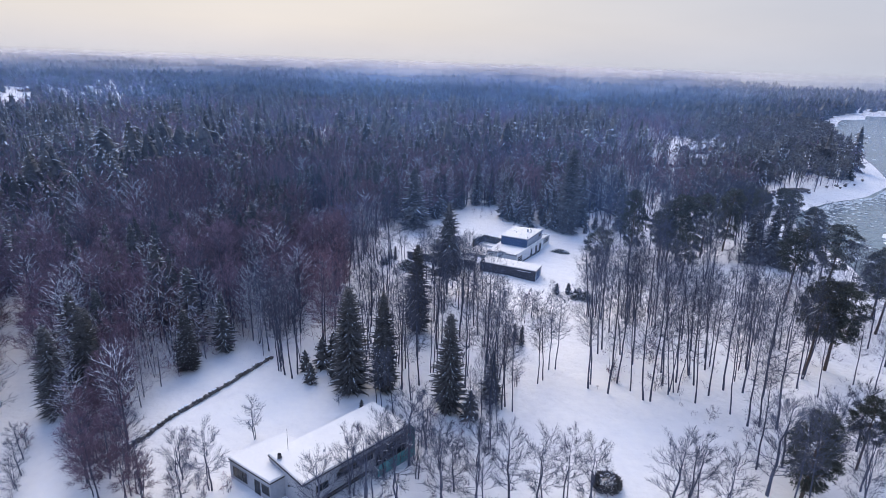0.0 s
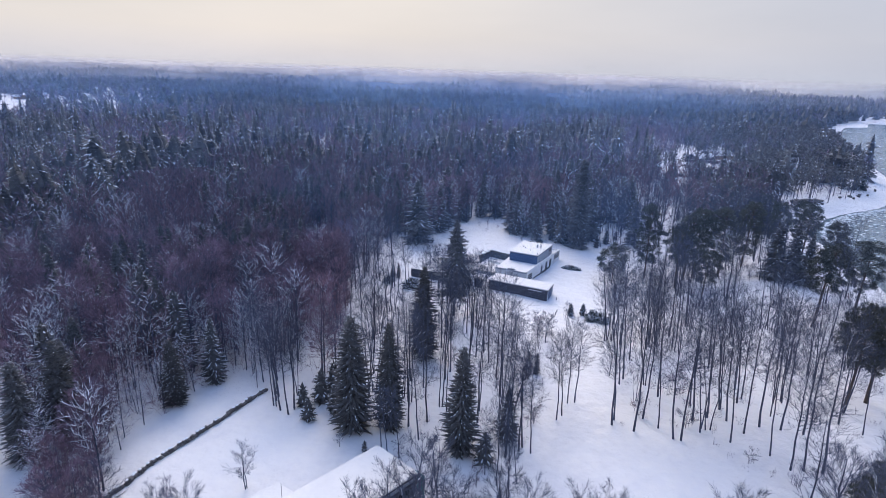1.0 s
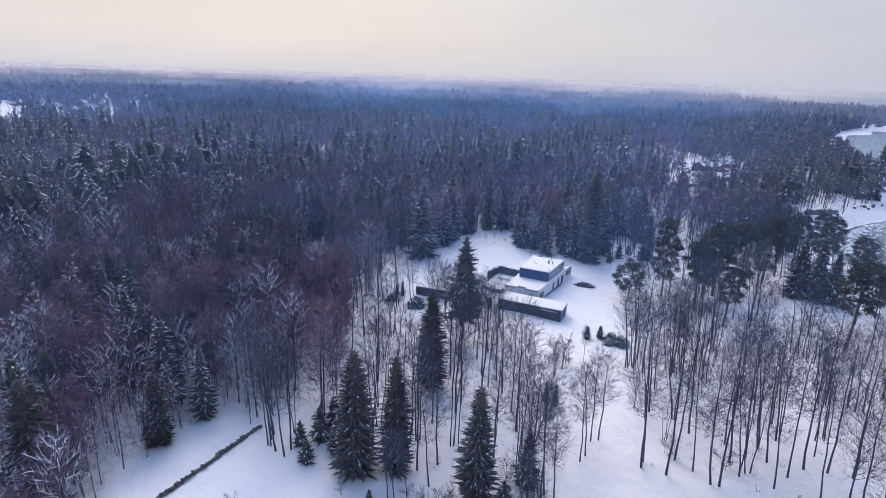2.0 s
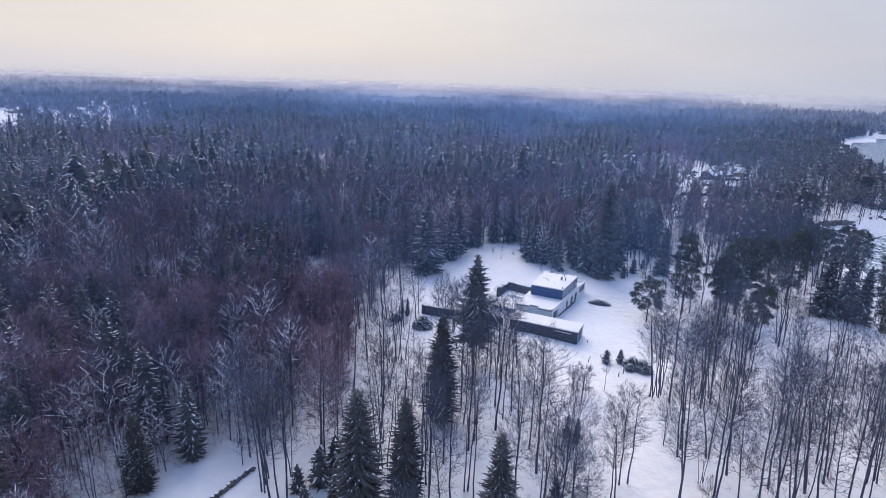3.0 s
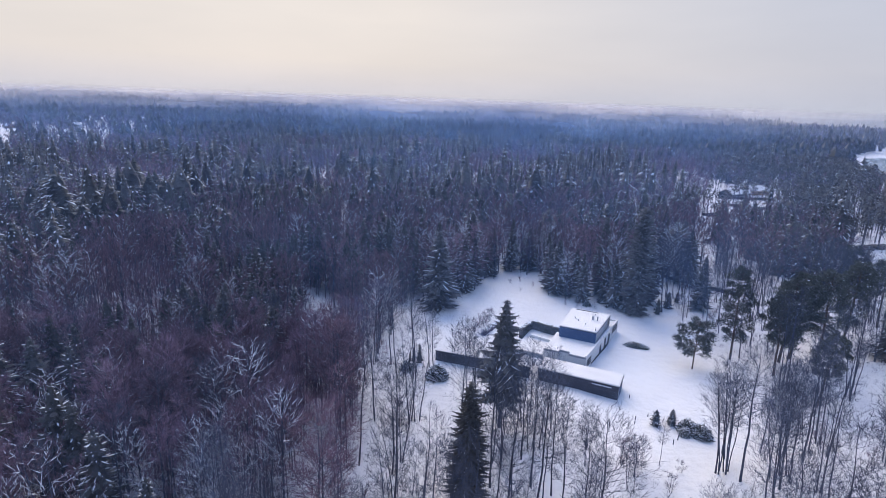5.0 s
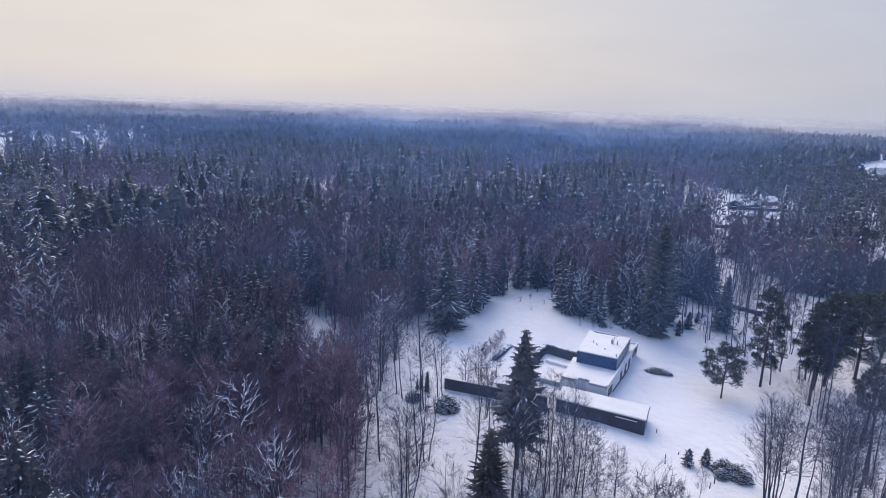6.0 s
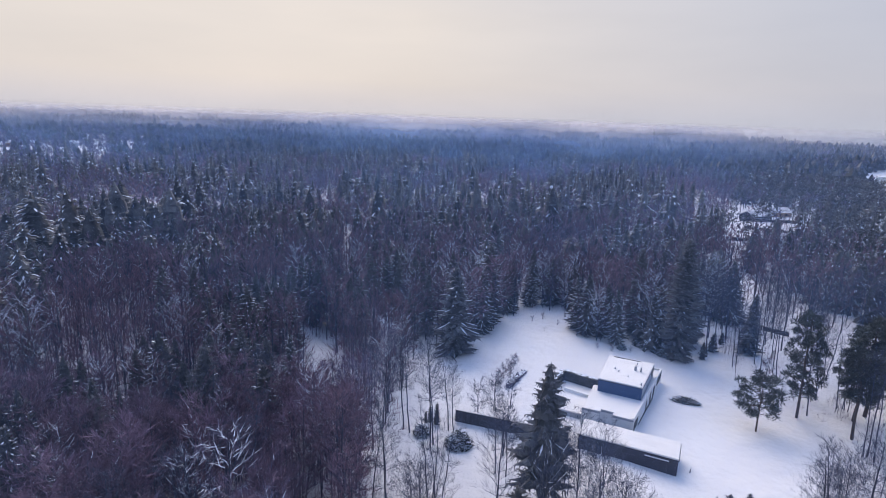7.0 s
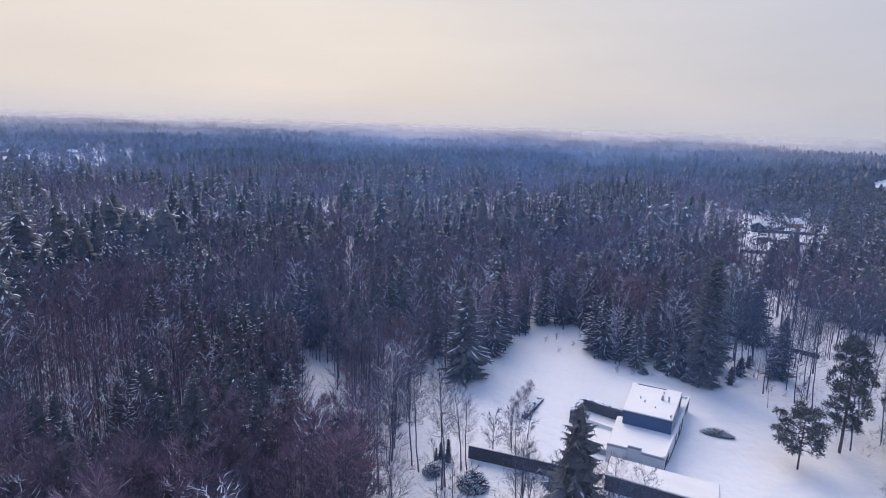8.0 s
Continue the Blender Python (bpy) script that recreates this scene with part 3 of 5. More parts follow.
def put(stock, rows, wide=1.0, tilt=0.0):
    for x, y, h, *k in rows:
        h = h * float(rng.uniform(0.86, 1.06)) if stock is tall_bare else h
        k = k[0] if k else (0, 1, 2, 4)[int(rng.integers(0, 4))] if stock is tall_bare else int(rng.integers(0, 99))
        stock.plant(x, y, h, k, float(rng.uniform(0, 360)), wide * float(rng.uniform(0.9, 1.1)), tilt=tilt * float(rng.uniform(0.4, 1.4)))
        TAKEN.append((x, y))


put(old_spruce, [(-13.2, 78.3, 17.8, 0), (-7.9, 78.2, 17.0, 1), (2.3, 73.2, 16.2, 2), (-54.5, 82.6, 14, 1), (-53.9, 69.5, 14, 0), (39.9, 167.6, 26.5, 3), (35.0, 179.6, 21, 2), (-50.5, 72.5, 15.5, 1), (-40.6, 82.2, 11, 2)], 1.08)
put(spruce, [(87.9, 148.3, 15.5, 2), (91.7, 146.8, 16.5, 0), (94.2, 144.5, 14, 2), (-37.1, 88.8, 11.5, 3),
             (-56.6, 79.5, 15), (-44, 92, 15), (-66, 97, 16, 2), (-71, 103, 17, 0), (-62.5, 100, 17, 5), (-76, 109, 17, 1), (-68, 110, 17, 3), (9, 76, 9)], 1.12)
put(spruce, [(23.3, 178.7, 15, 3), (28.4, 180.6, 12, 2), (1.0, 184.9, 20), (13.4, 198.6, 12, 3), (-7.6, 167.1, 19, 0), (-1, 178, 15, 3), (19, 200, 13, 2), (46, 176, 17), (58, 172, 14), (26, 177, 7, 3)], 1.25)
put(forest_bare, [(31, 184, 17), (18, 195, 16), (8, 190, 16), (2, 180, 17), (-3, 172, 16), (43, 180, 17), (-10, 170, 15), (38, 186, 17)])
put(snowy_bare, [(4, 187, 13), (21, 190, 13), (15, 204, 14), (-6, 177, 14), (48, 183, 13)])
put(snowy_bare, [(-45, 79.5, 9), (-43.6, 83.6, 10), (-41.2, 87.6, 9), (-38.6, 90.8, 10), (-35.6, 94, 9), (-46.5, 75.5, 9), (-47.5, 82, 12), (-44.5, 89, 12), (-40.5, 94, 12), (-36.5, 98, 12), (-48.8, 72.4, 8), (-31.5, 97, 9), (-51, 78, 12)])
put(spruce, [(-52, 76, 14, 1)])
put(snowy_bare, [(-44, 66, 9), (-46, 62, 10), (-45.5, 70, 10), (-44, 74, 9)])
put(alder, [(-43.5, 60, 9.5), (-42, 56.5, 9), (-45.4, 63.4, 9), (-41, 61, 8), (-39.6, 57.4, 9), (-39.2, 53.6, 9), (-36.0, 54.0, 8), (-44.2, 67, 9), (-46.6, 69, 10), (-42.6, 65.4, 7), (-33.4, 53, 7), (-47.4, 74.5, 11), (-49, 78, 12), (-45, 72, 9)], 1.15)
put(orchard, [(-49.5, 54.5, 4.5), (-50.6, 57, 5), (-52.4, 60, 5), (-51.6, 53, 4.5)])
put(brush, [(-28, 55.5, 3.4), (-26.4, 53.2, 3.0), (-30, 53.6, 3.6), (-24.4, 54.6, 2.6), (-22, 56, 2.4), (-31.6, 60.5, 3), (-33, 63.4, 2.8), (-48.6, 52.4, 3), (-53.6, 62.4, 3), (-49.6, 63.4, 1.6)])
put(snowy_bare, [(-53.6, 75, 11), (-51.4, 70, 10), (-55.6, 79, 11), (-57.6, 83, 12), (-49.4, 64.5, 8), (-61, 88, 13), (-65, 94, 14), (-59, 92, 14), (-49.5, 67, 9), (-42.8, 77, 8), (-43.2, 71.5, 7), (-39.5, 86, 8), (-41.8, 81, 8)], 1.2)
spruce.plant(2.4, 118.2, 21.6, 5, 40, 0.95)
old_spruce.plant(-3.7, 100.1, 17.6, 1, 75, 1.15)
TAKEN.append((-3.1, 100.1))
TAKEN.append((3.0, 118.2))
put(young_spruce, [(-19.9, 79.7, 3.8), (-18.9, 84.5, 6), (-10.7, 72.7, 1.9), (46, 168, 4), (50, 172, 4.5), (54, 176, 3), (-16.5, 82, 4.5), (33, 173, 2.5)])
put(young_spruce, [(27.8, 119.9, 2.9, 0), (30.5, 120.1, 2.9, 1)], 1.1)
put(mugo, [(32.3, 118.2, 2.6), (33.9, 117.2, 2.4), (31.4, 117.2, 1.7), (-7.5, 133.6, 3.0), (-13.3, 136.4, 2.2), (37.4, 168.5, 1.8), (29.5, 171, 1.5)], 1.05)
put(thuja, [(15.2, 96.2, 3.9), (16.4, 95.2, 4.2), (-12.1, 139.9, 2.9), (-11.0, 139.3, 4.0), (-12.8, 139.5, 2.2)])
small_pine.plant(42.8, 140.6, 9.5, 0, 60)
TAKEN.append((43.6, 141.7))
put(pine, [(52.8, 145.5, 20, 2)], 0.85)
put(pine, [(65.0, 86.5, 18, 1), (70.0, 88.5, 17, 0), (45.4, 55.6, 13, 2), (48, 58, 11, 2), (57, 62, 11, 1), (58.6, 139.6, 16, 1), (66.2, 147.2, 19), (74.5, 150.1, 18.5), (83.4, 155.9, 19), (59.5, 128.0, 13.5, 1), (62.8, 145.5, 18, 2), (80.3, 119.0, 19),
           (98, 165, 17), (105, 186, 15), (79, 79, 15), (96, 128, 18, 0), (107, 153, 16, 2), (108, 168, 17, 0), (113, 178, 16, 2), (99, 116, 17, 0), (93, 107, 18, 1),], 1.12)
put(orchard, [(-24.4, 64.9, 6.2), (-14.3, 73.5, 2.4), (-26.3, 55.0, 9), (9.5, 54, 10), (12.5, 52.5, 10.5), (16, 54.5, 9.5), (18.5, 52, 10), (28, 53, 10.5), (31.5, 54.5, 9.5), (34, 52, 10), (42, 57, 12), (50, 60, 10), (53, 63, 11), (55, 58, 9), (60, 66, 10), (47, 62, 9), (-31, 57, 7), (-29, 53, 6), (6, 61, 8), (8, 64, 8),
              (1, 60, 7), (-1.5, 58, 8), (3, 56, 7), (-35, 55, 7), (-38, 58, 8), (-42, 56, 8), (-11, 66, 2), (20, 107, 5.5), (15, 113, 6), (9, 117, 6), (-4, 53, 11.5), (-7, 51.5, 11), (1.5, 52.5, 11), (5.5, 52, 10), (-6, 58.5, 9), (-9.5, 55, 9), (-3, 60.5, 10), (-12.5, 50.5, 9), (-1, 64, 9), (-1, 131, 8), (3, 129, 8), (-4, 141, 7), (-1, 143, 7), (2, 146, 6), (13, 118, 5)])
put(brush, [(19.5, 110, 5.0), (21, 109, 4.5), (0.2, 152.4, 2.6), (0.9, 153.8, 2.9), (1.7, 155.2, 3.1), (2.5, 156.6, 3.1), (3.3, 158.0, 3.0), (4.1, 159.4, 2.8), (4.9, 160.8, 2.5), (12, 186, 1.5), (15, 188, 1.8), (18, 184, 1.3), (24, 171, 1.6), (27, 170, 1.4), (31, 169.5, 1.4), (14, 180, 1.0), (20, 99, 2.5), (24, 104, 2.8), (27, 108, 2),
            (9, 90, 2.4), (5, 95, 2.6), (-8, 110, 2.5), (-12, 116, 2.2), (42, 72, 2.2), (46, 68, 3), (56, 64, 3), (63, 70, 3), (52, 135, 2), (56, 132, 2.4), (60, 128, 2), (50, 128, 1.6), (-6, 72, 3), (0, 69, 3), (4, 66, 3)])
put(snowy_bare, [(-27.5, 90, 11), (-29, 94, 13), (-28.4, 98, 13), (-31.5, 98, 14), (-29.5, 103, 13), (-18.4, 93.5, 10), (-33.4, 92.6, 11), (-31, 90.6, 10), (-34.6, 96, 13), (-30, 87.6, 8)])
put(young_spruce, [(-17.5, 87.5, 5.5, 1), (-21.5, 83, 4.2, 0), (5.5, 71, 5, 1)])
# groups of tall bare trunks east of the clearing and round the lane of trees in the middle
put(tall_bare, tilt=-4.5, rows=[(25.5, 80.4, 21), (26.2, 81.6, 20), (28.2, 79.0, 22), (30.6, 82.0, 20), (32.2, 79.5, 19), (33.5, 77.2, 22), (34.3, 76.8, 21), (38.0, 81.5, 21), (39.4, 85.6, 20), (40.8, 82.6, 21), (41.6, 76.5, 20),
                (43.6, 81.8, 21), (44.6, 78.8, 22), (48.0, 80.6, 20), (47.6, 86.6, 20), (50.6, 79.9, 21), (49.0, 88.0, 20), (46.8, 71.0, 19), (48.6, 71.0, 20), (51.0, 70.6, 20), (53.6, 79, 20), (61, 82, 18), (72, 84, 14), (75, 83, 14),
                (17.2, 81.3, 15), (18.4, 82.5, 15), (20.0, 86.0, 14), (21.2, 86.2, 15), (30.2, 92, 19), (31.4, 94, 20), (-25.6, 82.6, 17, 5), (-24.5, 81.4, 18), (-23.2, 80.4, 17), (-22.2, 81.8, 18, 3), (-26.4, 85.4, 16, 6), (-29.6, 89.4, 16), (-31.8, 91.8, 16, 5), (-22.6, 85.6, 16, 3), (-3.5, 75.6, 15), (-2.4, 80, 17), (9.4, 67.2, 11), (8.2, 65.8, 11),
                (6.8, 66.6, 12), (5.4, 68.4, 11), (10.6, 73.8, 16), (11.2, 74.6, 17), (9.8, 75.2, 15), (12.2, 73.6, 15), (-8.4, 72.4, 11), (-7.4, 71.6, 12), (-6.0, 71.8, 11), (-12.0, 133.0, 21), (-11.4, 133.6, 19), (-9.0, 137.4, 14), (-8.2, 137.6, 13), (-15.2, 136.6, 18), (-16.4, 138, 17),
                (-2.4, 126.5, 14), (-1.0, 126.0, 13), (6.0, 118.4, 15), (7.2, 119.0, 15), (10.6, 117.8, 14), (52.5, 166.4, 13), (50.9, 164.6, 13), (56.6, 166.6, 14), (55.5, 161.9, 14), (58.6, 163.2, 17), (56.8, 158.7, 18), (48.6, 159.0, 8), (32.6, 108.4, 17, 6), (33.2, 107.6, 16, 0), (31.9, 107.9, 16, 1), (34.2, 109.3, 15, 2), (40.5, 107, 18, 6), (41.3, 106.4, 17, 1), (39.9, 106.2, 16, 0), (42.2, 107.5, 17, 3), (35.2, 111.4, 15, 5), (43.3, 111.5, 16, 3), (41, 113, 15), (45, 113.5, 15)])


def scatter(x0, x1, y0, y1, step, jitter, seed):
    r = np.random.default_rng(seed)
    gx, gy = np.meshgrid(np.arange(x0, x1, step), np.arange(y0, y1, step))
    gx = gx + r.uniform(-jitter, jitter, gx.shape) * step
    gy = gy + r.uniform(-jitter, jitter, gy.shape) * step
    return gx.ravel(), gy.ravel()


def free(x, y, edge=10.0):
    ok = (shore(y) - x) * 0.75 > edge
    for poly in CLEAR:
        ok &= ~inside(poly, x, y)
    for poly in THIN:
        ok &= ~(inside(poly, x, y) & (np.sin(x * 12.9898 + y * 78.233) * 43758.5453 % 1 < (0.72 if poly is GARDEN_NE else 0.3 if poly is WAY_NE else 0.18)))
    return ok


def patch(x, y, s, k):
    return np.array([noise.noise((a * s, b * s, k)) for a, b in zip(x, y)])


def apart(x, y, d):
    tx = np.array(TAKEN)
    return np.array([np.min((tx[:, 0] - a) ** 2 + (tx[:, 1] - b) ** 2) > d * d for a, b in zip(x, y)], bool)


def open_wood(x, y):
    """The thin, trunk-only woods between the houses and along the shore."""
    return (x > -19 - 0.09 * np.maximum(np.asarray(y) - 100, 0)) & (y < 188) & ((x > 20) | (y < 135)) & ~((x < 40) & (y > 165))


sx, sy = scatter(-96, 130, 46, 262, 4.2, 0.42, 3)
keep = free(sx, sy, 12) & (np.abs(sx) < 30 + 0.9 * sy) & ~((sx < -30) & (sx > -57) & (sy < 62))
keep[keep] &= apart(sx[keep], sy[keep], 2.0)
NEAR = []
for x, y, n1, pick, hh in zip(sx[keep], sy[keep], patch(sx[keep], sy[keep], 0.03, 2), rng.uniform(0, 1, keep.sum()), rng.uniform(0.8, 1.15, keep.sum())):
    dist = math.hypot(x, y - 30)
    coast = (shore(y) - x) * 0.75
    if open_wood(x, y):
        if n1 > 0.12 and x < 22 and pick < 0.62:
            continue
        if pick < (0.75 if 100 < y < 172 and 46 < x < 92 else 0.5 if 125 < y < 172 and x < 78 else 0.36 if x < 22 else 0.56 if 94 < y < 130 else 0.60 if x < 55 or y > 172 else 0.66):
            continue
        if y > 205 and (coast < 30 and pick > 0.86 or pick > 0.97 and x > 48):
            kind = "pine"
        else:
            kind = "bare"
    else:
        kind = "spruce" if pick + n1 * 0.7 < (-9 if x > -36 and y < 128 else 0.16 if x < -16 and y < 150 and x > -76 else 0.26) else "snowy" if pick > (0.88 if x < -20 and y > 100 else 0.66) else "wood"
    if 10 < x < 33 and 86 < y < 128:
        hh *= 0.5
    NEAR.append((dist, x, y, kind, hh))
NEAR.sort()
REST = []
count = {"pine": 0, "spruce": 0, "snowy": 0, "bare": 0, "wood": 0}
limit = {"pine": 22, "spruce": 140, "snowy": 110, "bare": 200, "wood": 140}
for dist, x, y, kind, hh in NEAR:
    if count[kind] >= limit[kind]:
        REST.append((x, y, kind, hh))
        continue
    count[kind] += 1
    stock, tall = {"pine": (pine, 17), "spruce": (spruce, 15), "snowy": (snowy_bare, 15.5), "bare": (tall_bare, 18), "wood": (forest_bare, 16.5)}[kind]
    if kind == "wood" and x < -22 and y < 150:
        stock, tall = (snowy_bare, 15) if y < 98 and x > -60 and rng.random() < 0.6 else (alder, 15) if rng.random() < 0.7 else (tall_bare, 16)
    stock.plant(x, y, tall * hh, int(rng.integers(0, 99)), float(rng.uniform(0, 360)), float(rng.uniform(0.9, 1.15)), tilt=-4.0 * min(1.0, max(0.0, (x - 10) / 30)))


# broken low growth on the way to the north-east
qx, qy = scatter(52, 190, 168, 380, 4.4, 0.5, 35)
qk = inside(WAY_NE, qx, qy) & (patch(qx, qy, 0.06, 8) > -0.1)
for x, y in zip(qx[qk], qy[qk]):
    REST.append((x, y, "wood" if rng.random() < 0.7 else "snowy", float(rng.uniform(0.25, 0.6))))

# smaller trees that close the canopy west of the houses
fx, fy = scatter(-96, -16, 84, 215, 3.5, 0.5, 33)
fk = free(fx, fy, 12) & ~open_wood(fx, fy)
fk[fk] &= apart(fx[fk], fy[fk], 2.0)
for x, y, p in zip(fx[fk], fy[fk], patch(fx[fk], fy[fk], 0.05, 6)):
    REST.append((x, y, "snowy" if p > 0.22 else "wood", float(rng.uniform(0.5, 0.92))))

# the same growth behind the yard
gx, gy = scatter(-20, 62, 172, 300, 3.9, 0.5, 37)
gk = free(gx, gy, 12) & ~open_wood(gx, gy) & ~inside(WAY_NE, gx, gy)
gk[gk] &= apart(gx[gk], gy[gk], 2.0)
for x, y, p in zip(gx[gk], gy[gk], patch(gx[gk], gy[gk], 0.06, 16)):
    REST.append((x, y, "spruce" if p > 0.2 else "snowy" if p < -0.2 else "wood", float(rng.uniform(0.45, 0.85))))

bx, by = scatter(-24, 100, 62, 185, 9.0, 0.5, 23)
bk = free(bx, by, 12) & open_wood(bx, by)
for x, y, p in zip(bx[bk], by[bk], patch(bx[bk], by[bk], 0.05, 4)):
    if p > -0.12:
        brush.plant(x, y, float(rng.uniform(2.4, 5.0)), int(rng.integers(0, 9)), float(rng.uniform(0, 360)), 1.1)


# ---- undergrowth in the thin woods: saplings and brushwood nobody could count ----
def brushwood(x0, x1, y0, y1, step, seed, region, low, high, mat, label):
    under = Geo()
    ux, uy = scatter(x0, x1, y0, y1, step, 0.5, seed)
    ur = np.random.default_rng(seed + 1)
    uk = free(ux, uy, 9) & region(ux, uy) & (ur.uniform(0, 1, len(ux)) + 0.8 * patch(ux, uy, 0.06, 9) > 0.45)
    for x, y in zip(ux[uk], uy[uk]):
        foot = np.array((x, y, float(height(x, y))))
        tall = ur.uniform(low, high)
        for _ in range(5):
            way = unit(ur.normal(size=3) * (1, 1, 0.4) + np.array((0, 0, 1.2)))
            under.blade(foot + ur.normal(size=3) * (0.3, 0.3, 0), way, tall * ur.uniform(0.7, 1.1), 0.035, 0, ur)
            for _ in range(4):
                under.blade(foot + way * tall * ur.uniform(0.25, 0.9), fork(way, ur.uniform(0.5, 1.1), ur), tall * 0.45, 0.02 + 0.01 * tall, 0, ur)
    tagged(geo_object("undergrowth", *under.arrays(), [mat]), label, "undergrowth", kind="stuff")


brushwood(-18, 128, 60, 190, 2.7, 17, open_wood, 0.4, 1.5, M_TWIG, "thin leafless brushwood sticking out of the snow")
brushwood(118, 262, 196, 330, 2.6, 37, lambda x, y: (shore(y) - x) * 0.75 < 60, 0.8, 3.2, M_TWIG, "leafless scrub along the back of the beach")
brushwood(-95, -16, 80, 190, 1.55, 27, lambda x, y: ~open_wood(x, y), 2.0, 6.0, M_TWIGRED, "dense leafless saplings between the forest trees")


# ---- woods beyond: uncountable trees, one object for each belt ----
def light_bare(seed, H, crown0, n, tw, tl, limbs, tube=True, snow=0.1, flat=1.0, laden=0.0, twig=1):
    """A leafless tree of few triangles with an egg-shaped crown of rising twigs. 0 bark, 1 twigs, 2 needles, 3 snow, 4 reddish twigs."""
    r = np.random.default_rng(seed)
    g = Geo()
    if tube:
        g.tube([(0, 0, -0.3), (r.normal() * 0.15, r.normal() * 0.15, H * 0.5), (r.normal() * 0.3, r.normal() * 0.3, H * 0.92)], [0.12, 0.085, 0.02], 3, 0)
    else:
        g.tri(np.array((-0.2, 0, 0)), np.array((0.2, 0.1, 0)), np.array((0, 0, H * 0.9)), 0)
    shoots = []
    for j in range(max(limbs, 9)):
        s = crown0 + (0.9 - crown0) * (j + r.uniform()) / max(limbs, 9)
        az = j * 2.4 + r.uniform(-0.5, 0.5)
        q = (s - crown0) / (1 - crown0)
        way = unit((math.cos(az), math.sin(az), (r.uniform(0.5, 1.2) + 0.8 * q) * (1 - 0.5 * laden)))
        ln = H * 0.31 * (0.55 + 1.5 * q * (1 - q) - 0.2 * q) * r.uniform(0.75, 1.15)
        shoots.append((np.array((0, 0, H * s)), way, ln))
        if j < limbs:
            g.blade(shoots[-1][0], way, ln, 0.09, 0, r)
        if r.random() < laden:
            for _ in range(5):
                at = shoots[-1][0] + way * ln * r.uniform(0.25, 0.95) + (0, 0, 0.08)
                bend = unit(fork(way, r.uniform(0.2, 0.8), r) * (1, 1, 0.55))
                g.blade(at, bend, ln * r.uniform(0.18, 0.34), 0.10, 3, r)
    for j in range(n):
        p, way, ln = shoots[j % len(shoots)]
        f = r.uniform(0.15, 1.0)
        white = r.random() < snow
        w = unit(fork(way, r.uniform(0.2, 0.85), r) + np.array((0, 0, 0.35)))
        w = unit(w * (1, 1, 0.3 if white else flat))
        g.blade(p + way * ln * f, w, tl * r.uniform(0.5, 1.2), tw, 3 if white else twig, r)
    return g.arrays()


def light_spruce(seed, H, R, whorls, per, snow, core=0.5):
    r = np.random.default_rng(seed)
    g = Geo()
    g.tube([(0, 0, -0.2), (0, 0, H * 0.06), (0, 0, H * 0.35), (0, 0, H * 0.7), (0, 0, H)], [0.12, R * core, R * core, R * core * 0.7, 0.02], 5, 2)
    for i in range(whorls):
        s = max((i + r.uniform(-0.3, 0.3)) / whorls, 0)
        z = H * (0.05 + 0.94 * s)
        rad = R * (1 - s) ** 0.52 * r.uniform(0.8, 1.1) + 0.16
        for j in range(max(4, int(per * (1 - 0.35 * s)))):
            az = r.uniform(0, 6.28)
            out, side = np.array((math.cos(az), math.sin(az), 0)), np.array((-math.sin(az), math.cos(az), 0))
            ln = rad * r.uniform(0.65, 1.22)
            w = ln * 0.25 + 0.1
            a = np.array((0, 0, z + 0.2 * ln))
            c = a + out * ln + np.array((0, 0, -0.6 * ln * (1 - 0.6 * s)))
            b = a + out * ln * 0.6 + np.array((0, 0, -0.26 * ln))
            g.tri(a, b + side * w - (0, 0, w * 0.7), b - side * w - (0, 0, w * 0.7), 2)
            g.tri(b + side * w - (0, 0, w * 0.7), c, b - side * w - (0, 0, w * 0.7), 2)
            if r.random() < snow:
                k = min(0.15, 0.07 + 0.03 * ln)
                p0, p1, p2 = a * 0.5 + b * 0.5 + (0, 0, 0.1), b * 0.55 + c * 0.45 + (0, 0, 0.2), c * 1.0 + (0, 0, -0.1)
                g.tri(p0, p1 + side * k, p1 - side * k, 3)
                g.tri(p1 + side * k, p2, p1 - side * k, 3)
    return g.arrays()


def light_pine(seed, H, n, size):
    r = np.random.default_rng(seed)
    g = Geo()
    g.tube([(0, 0, -0.3), (0, 0, H * 0.6), (0, 0, H * 0.92)], [0.2, 0.14, 0.03], 3, 0)
    for j in range(n):
        s = r.uniform(0.5, 1.0)
        az = r.uniform(0, 6.28)
        q = (s - 0.5) * 2
        rad = H * 0.15 * (0.4 + 1.8 * q * (1 - q)) * r.uniform() ** 0.5
        p = np.array((math.cos(az) * rad, math.sin(az) * rad, H * s - 0.4))
        w = unit(r.normal(size=3) + (0, 0, 0.5))
        e = unit(np.cross(w, r.normal(size=3))) * size * 0.35
        g.tri(p - e, p + e, p + w * size, 2)
    return g.arrays()


def far_cone(seed, H, R, tiers, snow):
    r = np.random.default_rng(seed)
    g = Geo()
    for i in range(tiers):
        z0, z1 = H * (0.12 + 0.78 * i / tiers), H * min(1.0, 0.45 + 0.78 * (i + 0.4) / tiers)
        rad = R * (1 - 0.7 * i / tiers)
        for s in range(4):
            a0, a1 = 1.571 * s + i + r.uniform(-0.2, 0.2), 1.571 * (s + 1) + i
            g.tri(np.array((rad * math.cos(a0), rad * math.sin(a0), z0 + r.uniform(-0.5, 0.5))), np.array((rad * math.cos(a1), rad * math.sin(a1), z0)), np.array((0, 0, z1)), 3 if r.random() < snow else 2)
    return g.arrays()


